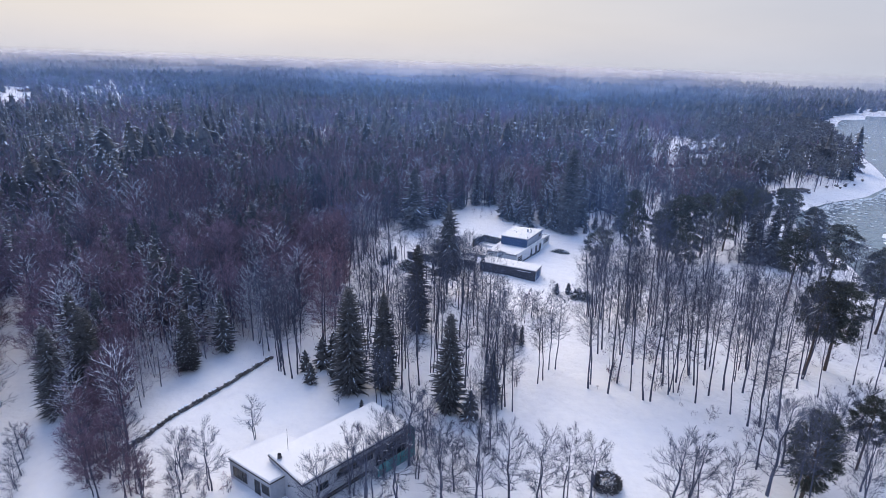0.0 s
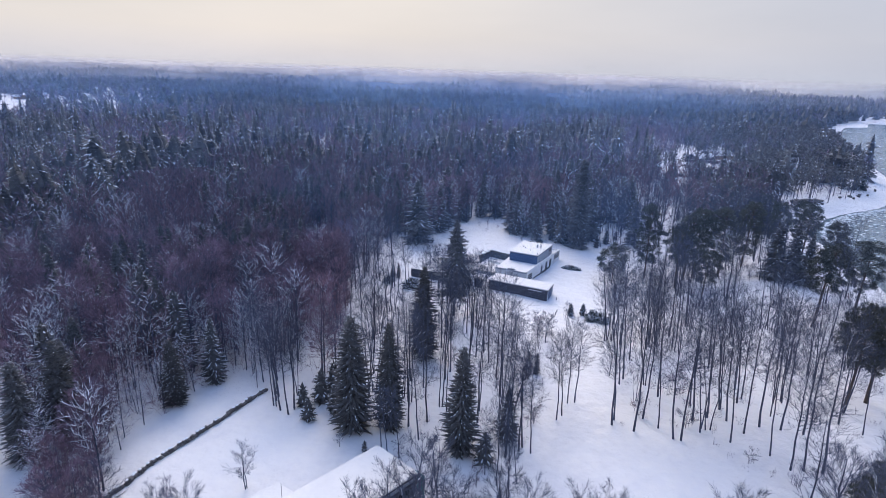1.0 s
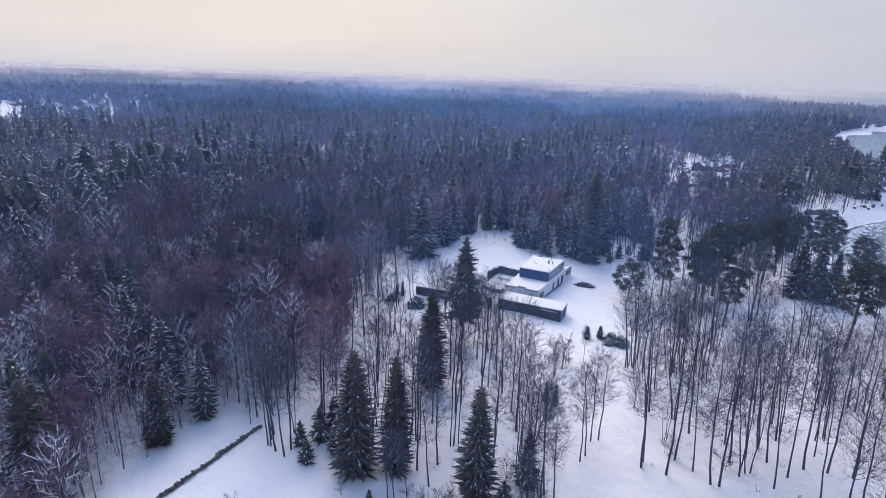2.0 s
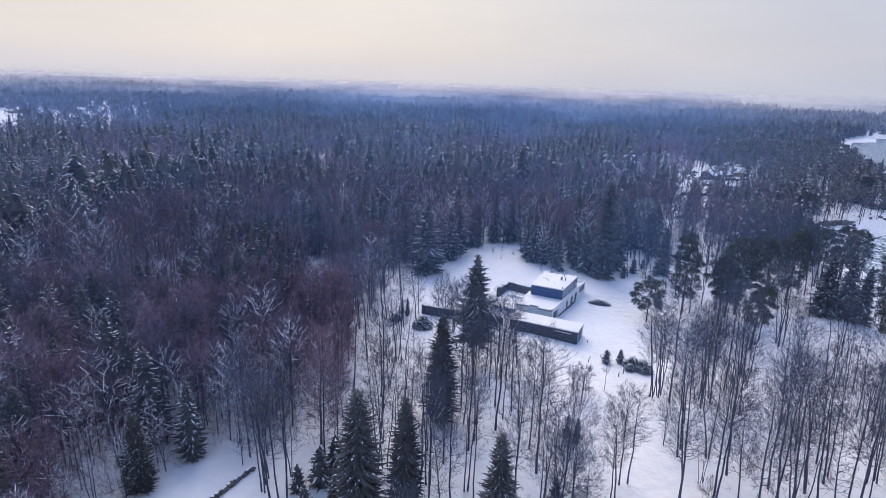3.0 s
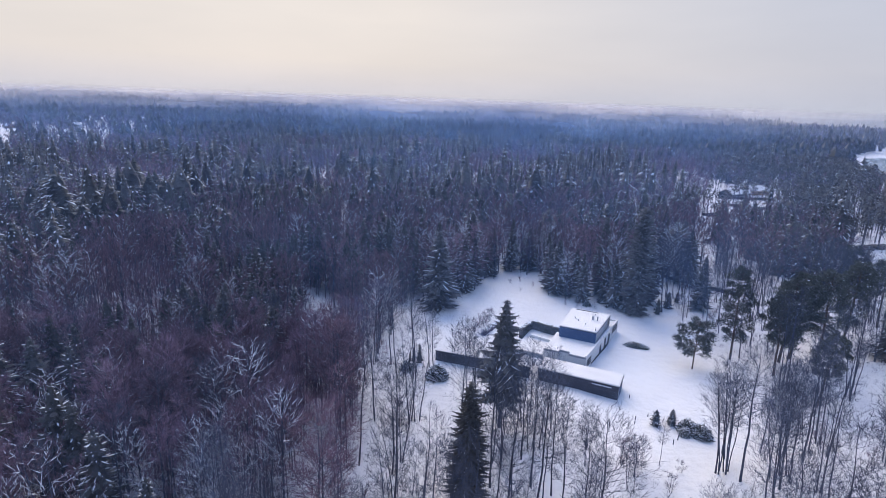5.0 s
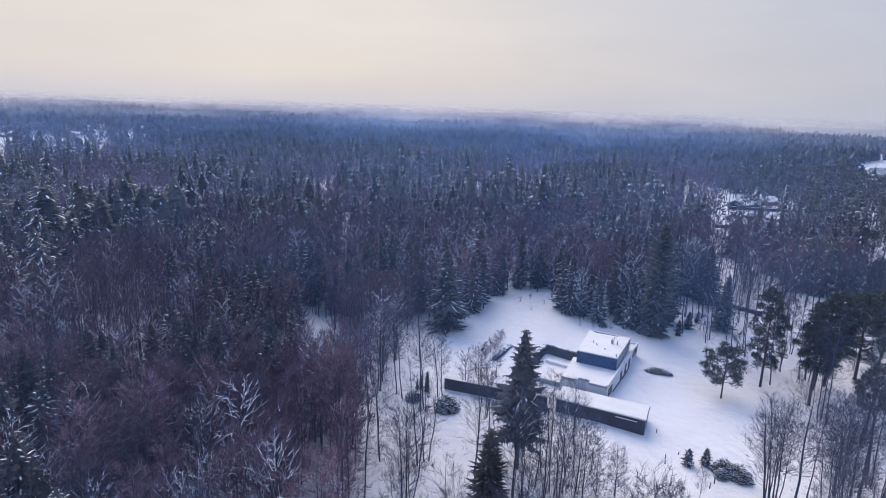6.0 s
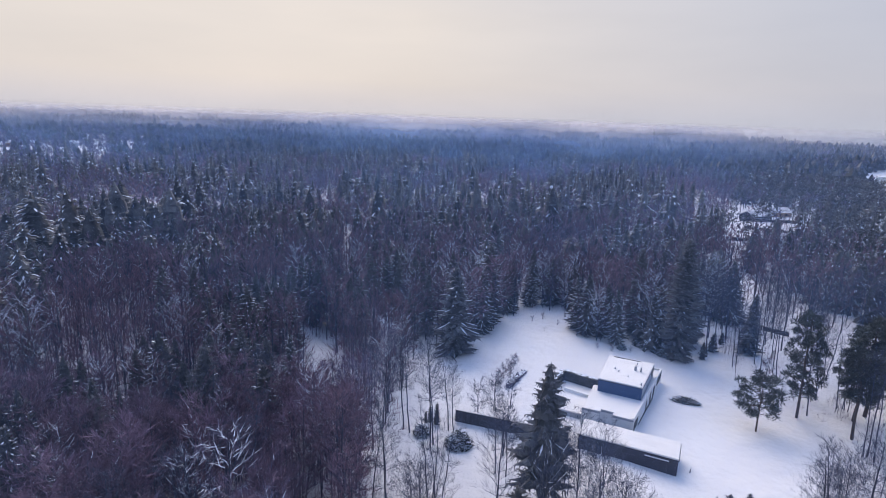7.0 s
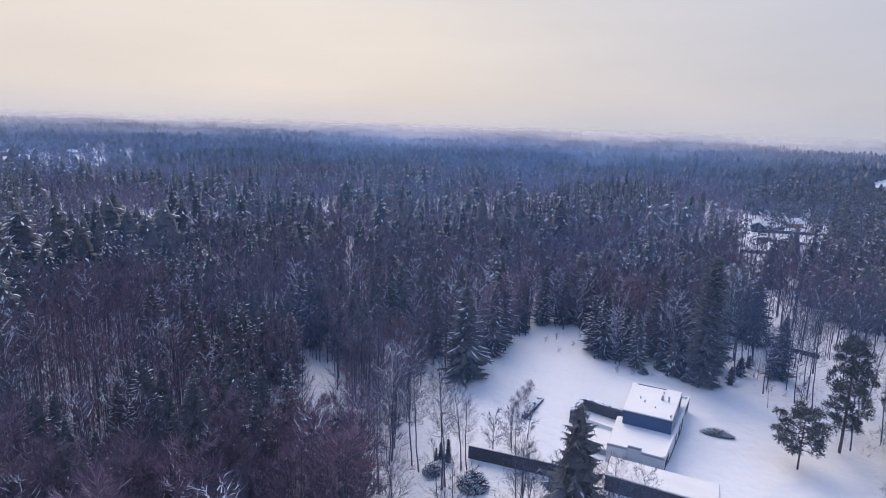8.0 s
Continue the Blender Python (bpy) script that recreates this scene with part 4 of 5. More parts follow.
def belt(name, label, x, y, kinds, tall, turn, templates, mats):
    """All trees of one belt of wood in one mesh."""
    vs, fs, ms, k = [], [], [], 0
    z = height(x, y)
    for ti, (v, f, m) in enumerate(templates):
        sel = np.where(kinds == ti)[0]
        if not len(sel):
            continue
        c, s = np.cos(turn[sel])[:, None], np.sin(turn[sel])[:, None]
        sc = tall[sel][:, None]
        wd = sc * (1.18 + 0.3 * np.sin(turn[sel] * 7))[:, None]
        vx = (v[None, :, 0] * c - v[None, :, 1] * s) * wd + x[sel][:, None]
        vy = (v[None, :, 0] * s + v[None, :, 1] * c) * wd + y[sel][:, None]
        vz = v[None, :, 2] * sc + z[sel][:, None]
        vs.append(np.stack([vx, vy, vz], -1).reshape(-1, 3))
        fs.append((f[None] + (np.arange(len(sel)) * len(v))[:, None, None] + k).reshape(-1, 3))
        ms.append(np.tile(m, len(sel)))
        k += len(sel) * len(v)
    ob = geo_object(name, np.concatenate(vs), np.concatenate(fs), np.concatenate(ms), mats)
    return tagged(ob, label, "forest", kind="stuff")


WOOD = [M_BARK, M_TWIG, M_NEEDLE, M_TREESNOW, M_TWIGRED]
MID = [light_bare(s, 15.5, 0.14, 170, 0.085, 1.5, 12, True, 0.0, 1.0, ld, tw) for s, ld, tw in ((101, 0.34, 1), (102, 0.2, 4), (103, 0.05, 4), (104, 0.0, 4))] + [light_spruce(s, 15.5, r0, 15, 9, sn) for s, r0, sn in ((111, 3.9, 0.3), (112, 3.6, 0.5), (113, 4.2, 0.06), (114, 3.7, 0.7))] + [light_pine(s, 17, 260, 0.6) for s in (121, 122)]
FAR = [light_bare(s, 15, 0.16, 58, 0.3, 2.5, 5, False, 0.0, 0.8, ld, tw) for s, ld, tw in ((131, 0.35, 1), (132, 0.0, 4), (133, 0.05, 1))] + [light_spruce(s, 15.0, 3.9, 11, 7, sn, 0.24) for s, sn in ((141, 0.04), (142, 0.28), (143, 0.58))] + [light_pine(s, 16, 90, 1.1) for s in (151, 152)]


def wood(name, label, step, seed, d0, d1, templates, nb, ns, mats, x0, x1, y0, y1, wedge=1.05, spruce_bias=0.0, extra=()):
    x, y = scatter(x0, x1, y0, y1, step, 0.45, seed)
    d = np.hypot(x, y - 30)
    ok = (d >= d0) & (d < d1) & free(x, y, 12) & (np.abs(x) < 60 + wedge * np.maximum(y, 0)) & (y > 46 + 0.35 * np.maximum(x, 0))
    if d0 < 230:
        ok &= ~((x > -96) & (x < 130) & (y > 46) & (y < 262) & (np.abs(x) < 30 + 0.9 * y))
    x, y = x[ok], y[ok]
    r = np.random.default_rng(seed + 1)
    n1 = 1.3 * patch(x, y, 0.016, 2) + 0.9 * patch(x, y, 0.045, 7)
    coast = (shore(y) - x) * 0.75
    pick = r.uniform(0, 1, len(x)) + n1 * 0.8
    laden = patch(x, y, 0.04, 11) + r.normal(0, 0.12, len(x)) > 0.14
    leafless = np.where(laden, r.integers(0, nb // 2, len(x)), r.integers(nb // 2, nb, len(x)))
    frost = np.clip(0.5 + 0.9 * patch(x, y, 0.05, 15) + r.normal(0, 0.2, len(x)), 0, 0.999)
    conifer = np.array([2, 0, 1, 3] if ns == 4 else [0, 1, 2])[(frost * ns).astype(int)]
    kinds = np.where(pick < 0.36 + spruce_bias, nb + conifer, leafless)
    kinds = np.where(inside(VILLAGE, x, y) & (r.uniform(0, 1, len(x)) < 0.6), leafless, kinds)
    npine = len(templates) - nb - ns
    if npine:
        kinds = np.where((coast < np.where(y > 250, 95, 60)) & (r.uniform(0, 1, len(x)) < np.where(coast < 40, 0.8, 0.62)), nb + ns + r.integers(0, npine, len(x)), kinds)
    tall = r.uniform(0.72, 1.1, len(x)) * np.where((kinds >= nb) & (kinds < nb + ns), r.uniform(0.8, 1.15, len(x)) + 0.42 * (r.uniform(0, 1, len(x)) > 0.72), 0.9)
    if len(extra):
        ex, ey, ek, eh = (np.array(c) for c in zip(*extra))
        code = np.array([{"pine": nb + ns, "spruce": nb, "snowy": 0, "bare": 1, "wood": 2}[k] for k in ek]) + r.integers(0, 2, len(ek))
        x, y, kinds, tall = np.concatenate([x, ex]), np.concatenate([y, ey]), np.concatenate([kinds, code]), np.concatenate([tall, eh])
    return belt(name, label, x, y, kinds, tall, r.uniform(0, 6.28, len(x)), templates, mats)


wood("mixed_forest", "dense mixed forest of leafless trees and snowy spruces", 4.3, 201, 0, 260, MID, 4, 4, WOOD, -300, 300, 20, 300, extra=REST)
wood("mixed_forest", "dense mixed forest of leafless trees and snowy spruces", 6.0, 203, 260, 560, FAR, 3, 3, WOOD, -600, 600, 20, 600, spruce_bias=0.06)
CONES = [far_cone(s, 14.5, 4.2, 3, 0.015) for s in (161, 162, 163)] + [light_bare(171, 14, 0.3, 11, 1.0, 3.0, 0, False, 0.0), light_bare(172, 14, 0.3, 11, 1.0, 3.0, 0, False, 0.0)]


def far_wood(step, seed, d0, d1, reach, size):
    x, y = scatter(-reach, reach, 100, reach, step, 0.45, seed)
    d = np.hypot(x, y - 30)
    ok = (d >= d0) & (d < d1) & free(x, y, 8) & (x > -40 - y) & (x < 40 + 1.35 * y)
    x, y = x[ok], y[ok]
    r = np.random.default_rng(seed + 1)
    pick = r.uniform(0, 1, len(x)) + 0.5 * patch(x, y, 0.006, 3)
    pick = pick + 0.5 * inside(VILLAGE, x, y)
    kinds = np.where(pick < 0.78, r.integers(0, 3, len(x)), 3 + r.integers(0, 2, len(x)))
    belt("distant_woods", "distant dark spruce woods fading into winter haze", x, y, kinds, (r.uniform(0.6, 1.1, len(x)) + 0.35 * (r.uniform(0, 1, len(x)) > 0.86)) * size, r.uniform(0, 6.28, len(x)), CONES, WOOD)


far_wood(8.6, 301, 560, 1000, 1000, 1.0)
far_wood(13.5, 303, 1000, 2000, 2000, 1.15)
far_wood(28, 305, 2000, 4300, 4300, 1.5)

# ---- stand-in for winter haze over the woods: thin tinted translucent veils, lit by the sky like the rest ----


def haze_material(name, share, top, reach):
    m = bpy.data.materials.new(name)
    m.use_nodes = True
    n, l = m.node_tree.nodes, m.node_tree.links
    n.clear()
    out, clear, lit, back, both, mix = (n.new(k) for k in ("ShaderNodeOutputMaterial", "ShaderNodeBsdfTransparent", "ShaderNodeBsdfDiffuse", "ShaderNodeBsdfTranslucent", "ShaderNodeMixShader", "ShaderNodeMixShader"))
    # distance haze is put into the tint: blue near, pale grey far
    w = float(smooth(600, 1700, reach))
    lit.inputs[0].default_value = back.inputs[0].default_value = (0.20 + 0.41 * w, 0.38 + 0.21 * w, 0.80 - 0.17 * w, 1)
    l.new(lit.outputs[0], both.inputs[1]), l.new(back.outputs[0], both.inputs[2])
    l.new(clear.outputs[0], mix.inputs[1]), l.new(both.outputs[0], mix.inputs[2]), l.new(mix.outputs[0], out.inputs[0])
    tc, sep, rg, nz, mul = (n.new(k) for k in ("ShaderNodeTexCoord", "ShaderNodeSeparateXYZ", "ShaderNodeMapRange", "ShaderNodeTexNoise", "ShaderNodeMath"))
    l.new(tc.outputs["Object"], sep.inputs[0]), l.new(sep.outputs["Z"], rg.inputs["Value"])
    rg.interpolation_type = "SMOOTHSTEP"
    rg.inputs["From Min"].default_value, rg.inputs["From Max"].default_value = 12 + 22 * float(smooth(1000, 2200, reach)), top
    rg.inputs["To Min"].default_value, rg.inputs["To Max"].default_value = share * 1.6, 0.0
    nz.inputs["Scale"].default_value, nz.inputs["Detail"].default_value = 0.006, 3
    l.new(tc.outputs["Object"], nz.inputs["Vector"])
    # fog bank painted in straight ahead, thinner over the western ridge and the headland
    sea_side, bank, thick = n.new("ShaderNodeMapRange"), n.new("ShaderNodeValToRGB"), n.new("ShaderNodeMath")
    sea_side.inputs["From Min"].default_value, sea_side.inputs["From Max"].default_value = -0.9 * reach, 0.9 * reach
    l.new(sep.outputs["X"], sea_side.inputs["Value"]), l.new(sea_side.outputs[0], bank.inputs[0])
    for _ in range(3):
        bank.color_ramp.elements.new(0.5)
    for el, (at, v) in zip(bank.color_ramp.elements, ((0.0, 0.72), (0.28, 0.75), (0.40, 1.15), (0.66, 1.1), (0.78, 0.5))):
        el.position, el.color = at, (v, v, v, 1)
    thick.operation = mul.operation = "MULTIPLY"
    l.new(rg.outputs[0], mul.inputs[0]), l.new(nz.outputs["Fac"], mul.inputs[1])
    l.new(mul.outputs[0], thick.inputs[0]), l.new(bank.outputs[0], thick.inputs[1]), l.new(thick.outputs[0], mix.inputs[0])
    return m


def sway(a, reach):
    return 1 + 0.09 * math.sin(9 * a + reach) + 0.06 * math.sin(23 * a + 2 * reach)


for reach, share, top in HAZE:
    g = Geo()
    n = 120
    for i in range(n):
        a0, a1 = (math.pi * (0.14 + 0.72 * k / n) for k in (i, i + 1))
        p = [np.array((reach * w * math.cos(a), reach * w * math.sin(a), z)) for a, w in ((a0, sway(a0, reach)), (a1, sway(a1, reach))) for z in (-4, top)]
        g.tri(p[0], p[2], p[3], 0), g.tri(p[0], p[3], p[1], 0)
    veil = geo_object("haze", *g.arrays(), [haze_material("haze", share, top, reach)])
    tagged(veil, "thin tinted sheet standing in for winter haze over the woods", "haze", kind="structure")

# ---- houses ----
M_DARK = material("dark_cladding", [(0.040, 0.040, 0.052), (0.070, 0.066, 0.08)], 0.8, 0.7, 0.2, stretch=(6, 6, 0.3))
M_SLATE = material("blue_grey_cladding", [(0.030, 0.056, 0.135), (0.045, 0.078, 0.175)], 0.5, 0.6, 0.15, stretch=(1, 1, 6))
M_WHITE = material("white_render", [(0.62, 0.63, 0.64), (0.74, 0.74, 0.73)], 0.4, 0.85, 0.1)
M_GREY = material("pale_grey_render", [(0.27, 0.29, 0.33), (0.38, 0.39, 0.42)], 0.35, 0.85, 0.15)
M_TRIM = material("dark_metal_trim", [(0.045, 0.042, 0.045), (0.08, 0.075, 0.08)], 2.0, 0.5, metal=0.3)
M_FRAME = material("window_frame_paint", [(0.05, 0.05, 0.055), (0.08, 0.08, 0.085)], 2.0, 0.5)
M_GLASS = material("dark_glass", [(0.012, 0.016, 0.022), (0.022, 0.027, 0.036)], 0.6, 0.18, spec=0.3)
M_TEAL = material("teal_glass", [(0.05, 0.17, 0.19), (0.09, 0.24, 0.26)], 0.7, 0.12, spec=0.6)
M_STONE = material("field_stone", [(0.07, 0.065, 0.065), (0.16, 0.15, 0.15)], 1.2, 0.95, 0.3, obj=0.3)
M_CONIFER = material("clipped_hedge", [(0.02, 0.024, 0.016), (0.045, 0.045, 0.03)], 2.5, 0.95, 0.8, island=0.3)


def prism_bm(pts, z0, z1, bevel=0.0):
    """An upright block on a plan of corners; bevel rounds its upper edges."""
    bm = bmesh.new()
    area = sum(a[0] * b[1] - b[0] * a[1] for a, b in zip(pts, pts[1:] + pts[:1]))
    pts = pts if area > 0 else pts[::-1]
    lo = [bm.verts.new((x, y, z0)) for x, y in pts]
    hi = [bm.verts.new((x, y, z1)) for x, y in pts]
    bm.faces.new(lo[::-1])
    top = bm.faces.new(hi)
    for i in range(len(pts)):
        j = (i + 1) % len(pts)
        bm.faces.new((lo[i], lo[j], hi[j], hi[i]))
    if bevel:
        bmesh.ops.bevel(bm, geom=list(top.edges), offset=bevel, segments=3, affect="EDGES", profile=0.6)
    return bm


def grown(pts, d):
    """The plan pushed outwards by about d."""
    cx, cy = sum(p[0] for p in pts) / len(pts), sum(p[1] for p in pts) / len(pts)
    out = []
    for x, y in pts:
        w = math.hypot(x - cx, y - cy)
        out.append((x + (x - cx) / w * d, y + (y - cy) / w * d))
    return out


def along(a, b, s0, s1, z0, z1, proud, thick=0.12):
    """A flat block on the wall line a-b, from s0 to s1 metres, standing proud of its right-hand side."""
    ax, ay = a
    l = math.hypot(b[0] - ax, b[1] - ay)
    d = ((b[0] - ax) / l, (b[1] - ay) / l)
    n = (d[1], -d[0])
    q = [(ax + d[0] * s + n[0] * o, ay + d[1] * s + n[1] * o) for s, o in ((s0, proud), (s1, proud), (s1, proud - thick), (s0, proud - thick))]
    return prism_bm(q, z0, z1)


def window(parent, a, b, s0, s1, z0, z1, bars=1, glass=None, proud=0.05):
    """Frame, mullions and a pane set back behind them."""
    fr = along(a, b, s0, s1, z0, z0 + 0.08, proud)
    root = part("window", fr, M_FRAME, parent)
    for bm in (along(a, b, s0, s1, z1 - 0.08, z1, proud), *[along(a, b, s0 + (s1 - s0 - 0.08) * k / bars, s0 + (s1 - s0 - 0.08) * k / bars + 0.08, z0 + 0.08, z1 - 0.08, proud) for k in range(bars + 1)]):
        part("frame", bm, M_FRAME, root)
    for k in range(bars):
        w = (s1 - s0 - 0.08) / bars
        part("pane", along(a, b, s0 + w * k + 0.08, s0 + w * (k + 1), z0 + 0.08, z1 - 0.08, proud - 0.03, 0.04), glass or M_GLASS, root)
    return root


def snow_slab(pts, z, thick, parent, bumps=7):
    """Snow lying on a flat roof: rounded edges and a slightly uneven top."""
    bm = prism_bm(pts, z, z + thick, min(0.16, thick * 0.6))
    bmesh.ops.subdivide_edges(bm, edges=[e for e in bm.edges if e.calc_length() > 1.5], cuts=bumps, use_grid_fill=True)
    bmesh.ops.triangulate(bm, faces=bm.faces[:])
    for v in bm.verts:
        if v.co.z > z + thick * 0.8:
            v.co.z += 0.06 * noise.noise(v.co * 0.7)
    return part("roof_snow", bm, M_ROOFSNOW, parent, "thick fresh snow on the flat roof")


G0, GU, GV = Vector((24.0, 127.5)), Vector((0.900, -0.436)), Vector((0.436, 0.900))


def P(u, v):
    p = G0 + GU * u + GV * v
    return (p.x, p.y)


def vent(parent, x, y, z, h, r, name="vent_pipe"):
    bm = bmesh.new()
    bmesh.ops.create_cone(bm, cap_ends=True, segments=10, radius1=r, radius2=r, depth=h, matrix=Matrix.Translation((x, y, z + h / 2)))
    bmesh.ops.create_cone(bm, cap_ends=True, segments=10, radius1=r * 1.5, radius2=r * 0.6, depth=0.1, matrix=Matrix.Translation((x, y, z + h + 0.05)))
    return part(name, bm, M_GREY, parent)


def modern_house():
    h = empty("modern_house", *P(-11, 15), 0)
    h.location = (0, 0, 0)
    low = [P(-7.2, 7.0), P(-10.5, 7.0), P(-10.5, 8.0), P(-12.6, 8.0), P(-12.6, 7.2), P(-15.5, 7.1), P(-15.5, 17), P(-14.4, 17), P(-14.4, 27.5), (32.6, 156.4)]
    part("wall", prism_bm(low, -0.6, 2.95), M_WHITE, h, "white rendered ground-floor walls")
    snow_slab(grown(low, -0.12), 2.955, 0.22, h, 4)
    a, b = P(-7.2, 7.0), (32.6, 156.4)
    length = math.hypot(b[0] - a[0], b[1] - a[1])
    # white wall band of the seaward side, rising above the roof as a parapet
    part("parapet", along(a, b, 0.0, length, 2.95, 3.55, 0.02, 0.3), M_WHITE, h)
    part("parapet", along(b, P(-14.4, 27.5), 0, 5, 2.95, 3.5, 0.02, 0.3), M_WHITE, h)
    for p, q in ((P(-10.5, 7.0), P(-7.2, 7.0)), (P(-12.6, 8.0), P(-10.5, 8.0)), (P(-15.5, 7.1), P(-12.6, 7.2))):
        l = math.hypot(q[0] - p[0], q[1] - p[1])
        part("parapet", along(p, q, 0, l, 2.95, 3.3, 0.03, 0.25), M_GREY, h)
        part("coping", along(p, q, 0, l, 3.302, 3.42, 0.06, 0.32), M_ROOFSNOW, h, "narrow strip of snow on the parapet")
    part("parapet", along(a, b, 0, length, 3.553, 3.62, 0.05, 0.36), M_ROOFSNOW, h, "strip of snow on the seaward parapet")
    for k in range(3):
        window(h, a, b, length * 0.80, length * 0.965, 1.75 + 0.55 * k, 2.15 + 0.55 * k, 3)
    for k in range(3):
        window(h, a, b, length * 0.03, length * 0.15, 1.0 + 0.55 * k, 1.4 + 0.55 * k, 2)
    window(h, a, b, length * 0.40, length * 0.445, 0.6, 2.5, 1)
    window(h, a, b, length * 0.54, length * 0.59, 0.7, 2.7, 1)
    window(h, a, b, length * 0.66, length * 0.72, 0.8, 2.7, 2)
    part("plinth", along(a, b, length * 0.18, length * 0.7, -0.4, 0.75, 0.06, 0.1), M_TRIM, h)
    up = [P(-14.4, 14.7), P(-7.0, 14.7), P(-6.2, 26), P(-14.4, 26)]
    part("upper_wall", prism_bm(up, 2.9, 5.35), M_SLATE, h, "blue-grey clad upper storey")
    part("upper_side_wall", along(P(-7.0, 14.7), P(-6.2, 26), 0.0, 11.3, 3.0, 5.3, 0.04, 0.1), M_GREY, h, "pale grey side wall")
    part("fascia", prism_bm(grown(up, 0.12), 5.352, 5.5), M_TRIM, h)
    snow_slab(grown(up, 0.06), 5.502, 0.2, h, 4)
    window(h, P(-7.0, 14.7), P(-6.2, 26), 8.6, 10.6, 4.2, 5.1, 2, proud=0.1)
    for u, v, hh, r in ((-8.0, 21.0, 0.9, 0.14), (-11.6, 19, 0.4, 0.10), (-12.4, 20, 0.4, 0.10), (-9.8, 17.6, 0.35, 0.09), (-7.3, 15.4, 0.5, 0.12), (-9.0, 24, 0.35, 0.1)):
        vent(h, *P(u, v), 5.6, hh, r)
    part("chimney", prism_bm([P(-9.2, 21), P(-8.8, 21), P(-8.8, 21.5), P(-9.2, 21.5)], 5.6, 6.5), M_GREY, h)
    part("roof_edge", along(P(-13.5, 25.6), P(-8.6, 25.6), 0, 4.9, 5.66, 5.8, 0.1, 0.1), M_TRIM, h)
    # lower terrace west of the upper storey
    ter = [P(-21.8, 8.6), P(-15.5, 8.6), P(-15.5, 17), P(-14.4, 17), P(-14.4, 18.6), P(-21.8, 20.0)]
    part("terrace_wall", prism_bm(ter, -0.6, 1.15), M_GREY, h)
    snow_slab(ter, 1.152, 0.2, h, 4)
    part("terrace_step", along(P(-20.5, 15.6), P(-14.6, 14.6), 0, 5.8, 1.3, 1.95, 0.1, 0.5), M_WHITE, h)
    tagged(h, "modern flat-roofed house, white below and slate-blue above, snowed in", "house")
    # dark clipped hedge round the terrace
    for p, q, hh in ((P(-21.6, 20.1), P(-14.5, 18.8), 3.3), (P(-22.6, 15.0), P(-21.8, 20.2), 3.1)):
        hedge_row("hedge", p, q, 1.2, hh, "dark clipped hedge with snow along its top")


def hedge_row(name, p, q, z0, z1, label, wide=0.5, leaf=None):
    r = np.random.default_rng(77)
    root = empty(name)
    g, w = Geo(), Geo()
    l = math.hypot(q[0] - p[0], q[1] - p[1])
    d = np.array(((q[0] - p[0]) / l, (q[1] - p[1]) / l, 0))
    n = np.array((-d[1], d[0], 0))
    base = np.array((p[0], p[1], 0))
    for i in range(int(l * 90)):
        s, o, z = r.uniform(0, l), r.uniform(-wide, wide), r.uniform(z0, z1)
        pt = base + d * s + n * o + np.array((0, 0, z))
        way = unit(r.normal(size=3) + np.array((0, 0, 0.6)))
        e = unit(np.cross(way, r.normal(size=3))) * 0.12
        g.tri(pt - e, pt + e, pt + way * 0.3, 0)
    core = prism_bm([tuple((base + n * o)[:2]) for o in (-wide * 0.8, wide * 0.8)] + [tuple((base + d * l + n * o)[:2]) for o in (wide * 0.8, -wide * 0.8)], z0 - 0.8, z1 - 0.12)
    part("inner_growth", core, leaf or M_CORE, root)
    tagged(geo_object("foliage", *g.arrays(), [leaf or M_CONIFER], root), kind="stuff")
    for i in range(int(l * 8)):
        s, o = r.uniform(0, l), r.uniform(-wide, wide)
        pt = base + d * s + n * o + np.array((0, 0, z1 + 0.05))
        w.tri(pt - d * 0.3, pt + d * 0.3, pt + n * 0.3 + (0, 0, 0.05), 0)
    tagged(geo_object("snow", *w.arrays(), [M_TREESNOW], root), kind="stuff")
    return tagged(root, label, "hedge")


def garage():
    g = empty("garage")
    plan = [P(-14.4, 0), P(0, 0), P(0, 4.9), P(-14.4, 4.9)]
    part("wall", prism_bm(plan, -0.6, 2.35), M_DARK, g, "dark wooden cladding")
    # upright boards of the long side
    bm0 = along((0, 0), (0.56, 0), 0, 0.56, -0.5, 2.3, 0.03, 0.05)
    board = part("board", bm0, M_DARK, g)
    ang = math.degrees(math.atan2(GU.y, GU.x))
    x0, y0 = P(-14.38, 0)
    board.matrix_basis = pose(x0, y0, 0, 0, 0, ang)
    for i in range(1, 24):
        c = board.copy()
        scene.collection.objects.link(c)
        x, y = P(-14.38 + 0.6 * i, 0)
        c.matrix_basis = pose(x, y, 0.008 * (i % 3), 0, 0, ang)
    part("end_wall", along(P(0, 0), P(0, 4.9), 0.05, 4.85, -0.4, 2.3, 0.04, 0.06), M_GREY, g, "pale end wall")
    part("fascia", prism_bm(grown(plan, 0.18), 2.352, 2.5), M_TRIM, g)
    snow_slab(grown(plan, 0.1), 2.502, 0.2, g, 5)
    part("ledge", along(P(-4.6, 0), P(-1.2, 0), 0, 3.4, 2.0, 2.1, 0.2, 0.16), M_ROOFSNOW, g, "snow on a narrow ledge")
    door = part("door", along(P(0, 0), P(0, 4.9), 1.0, 3.6, -0.3, 2.0, 0.07, 0.04), M_SLATE, g, "wide blue-grey door")
    part("handle", along(P(0, 0), P(0, 4.9), 2.2, 2.4, 0.9, 1.0, 0.11, 0.04), M_TRIM, door)
    tagged(g, "long flat-roofed garage with dark cladding and snowy roof", "garage")


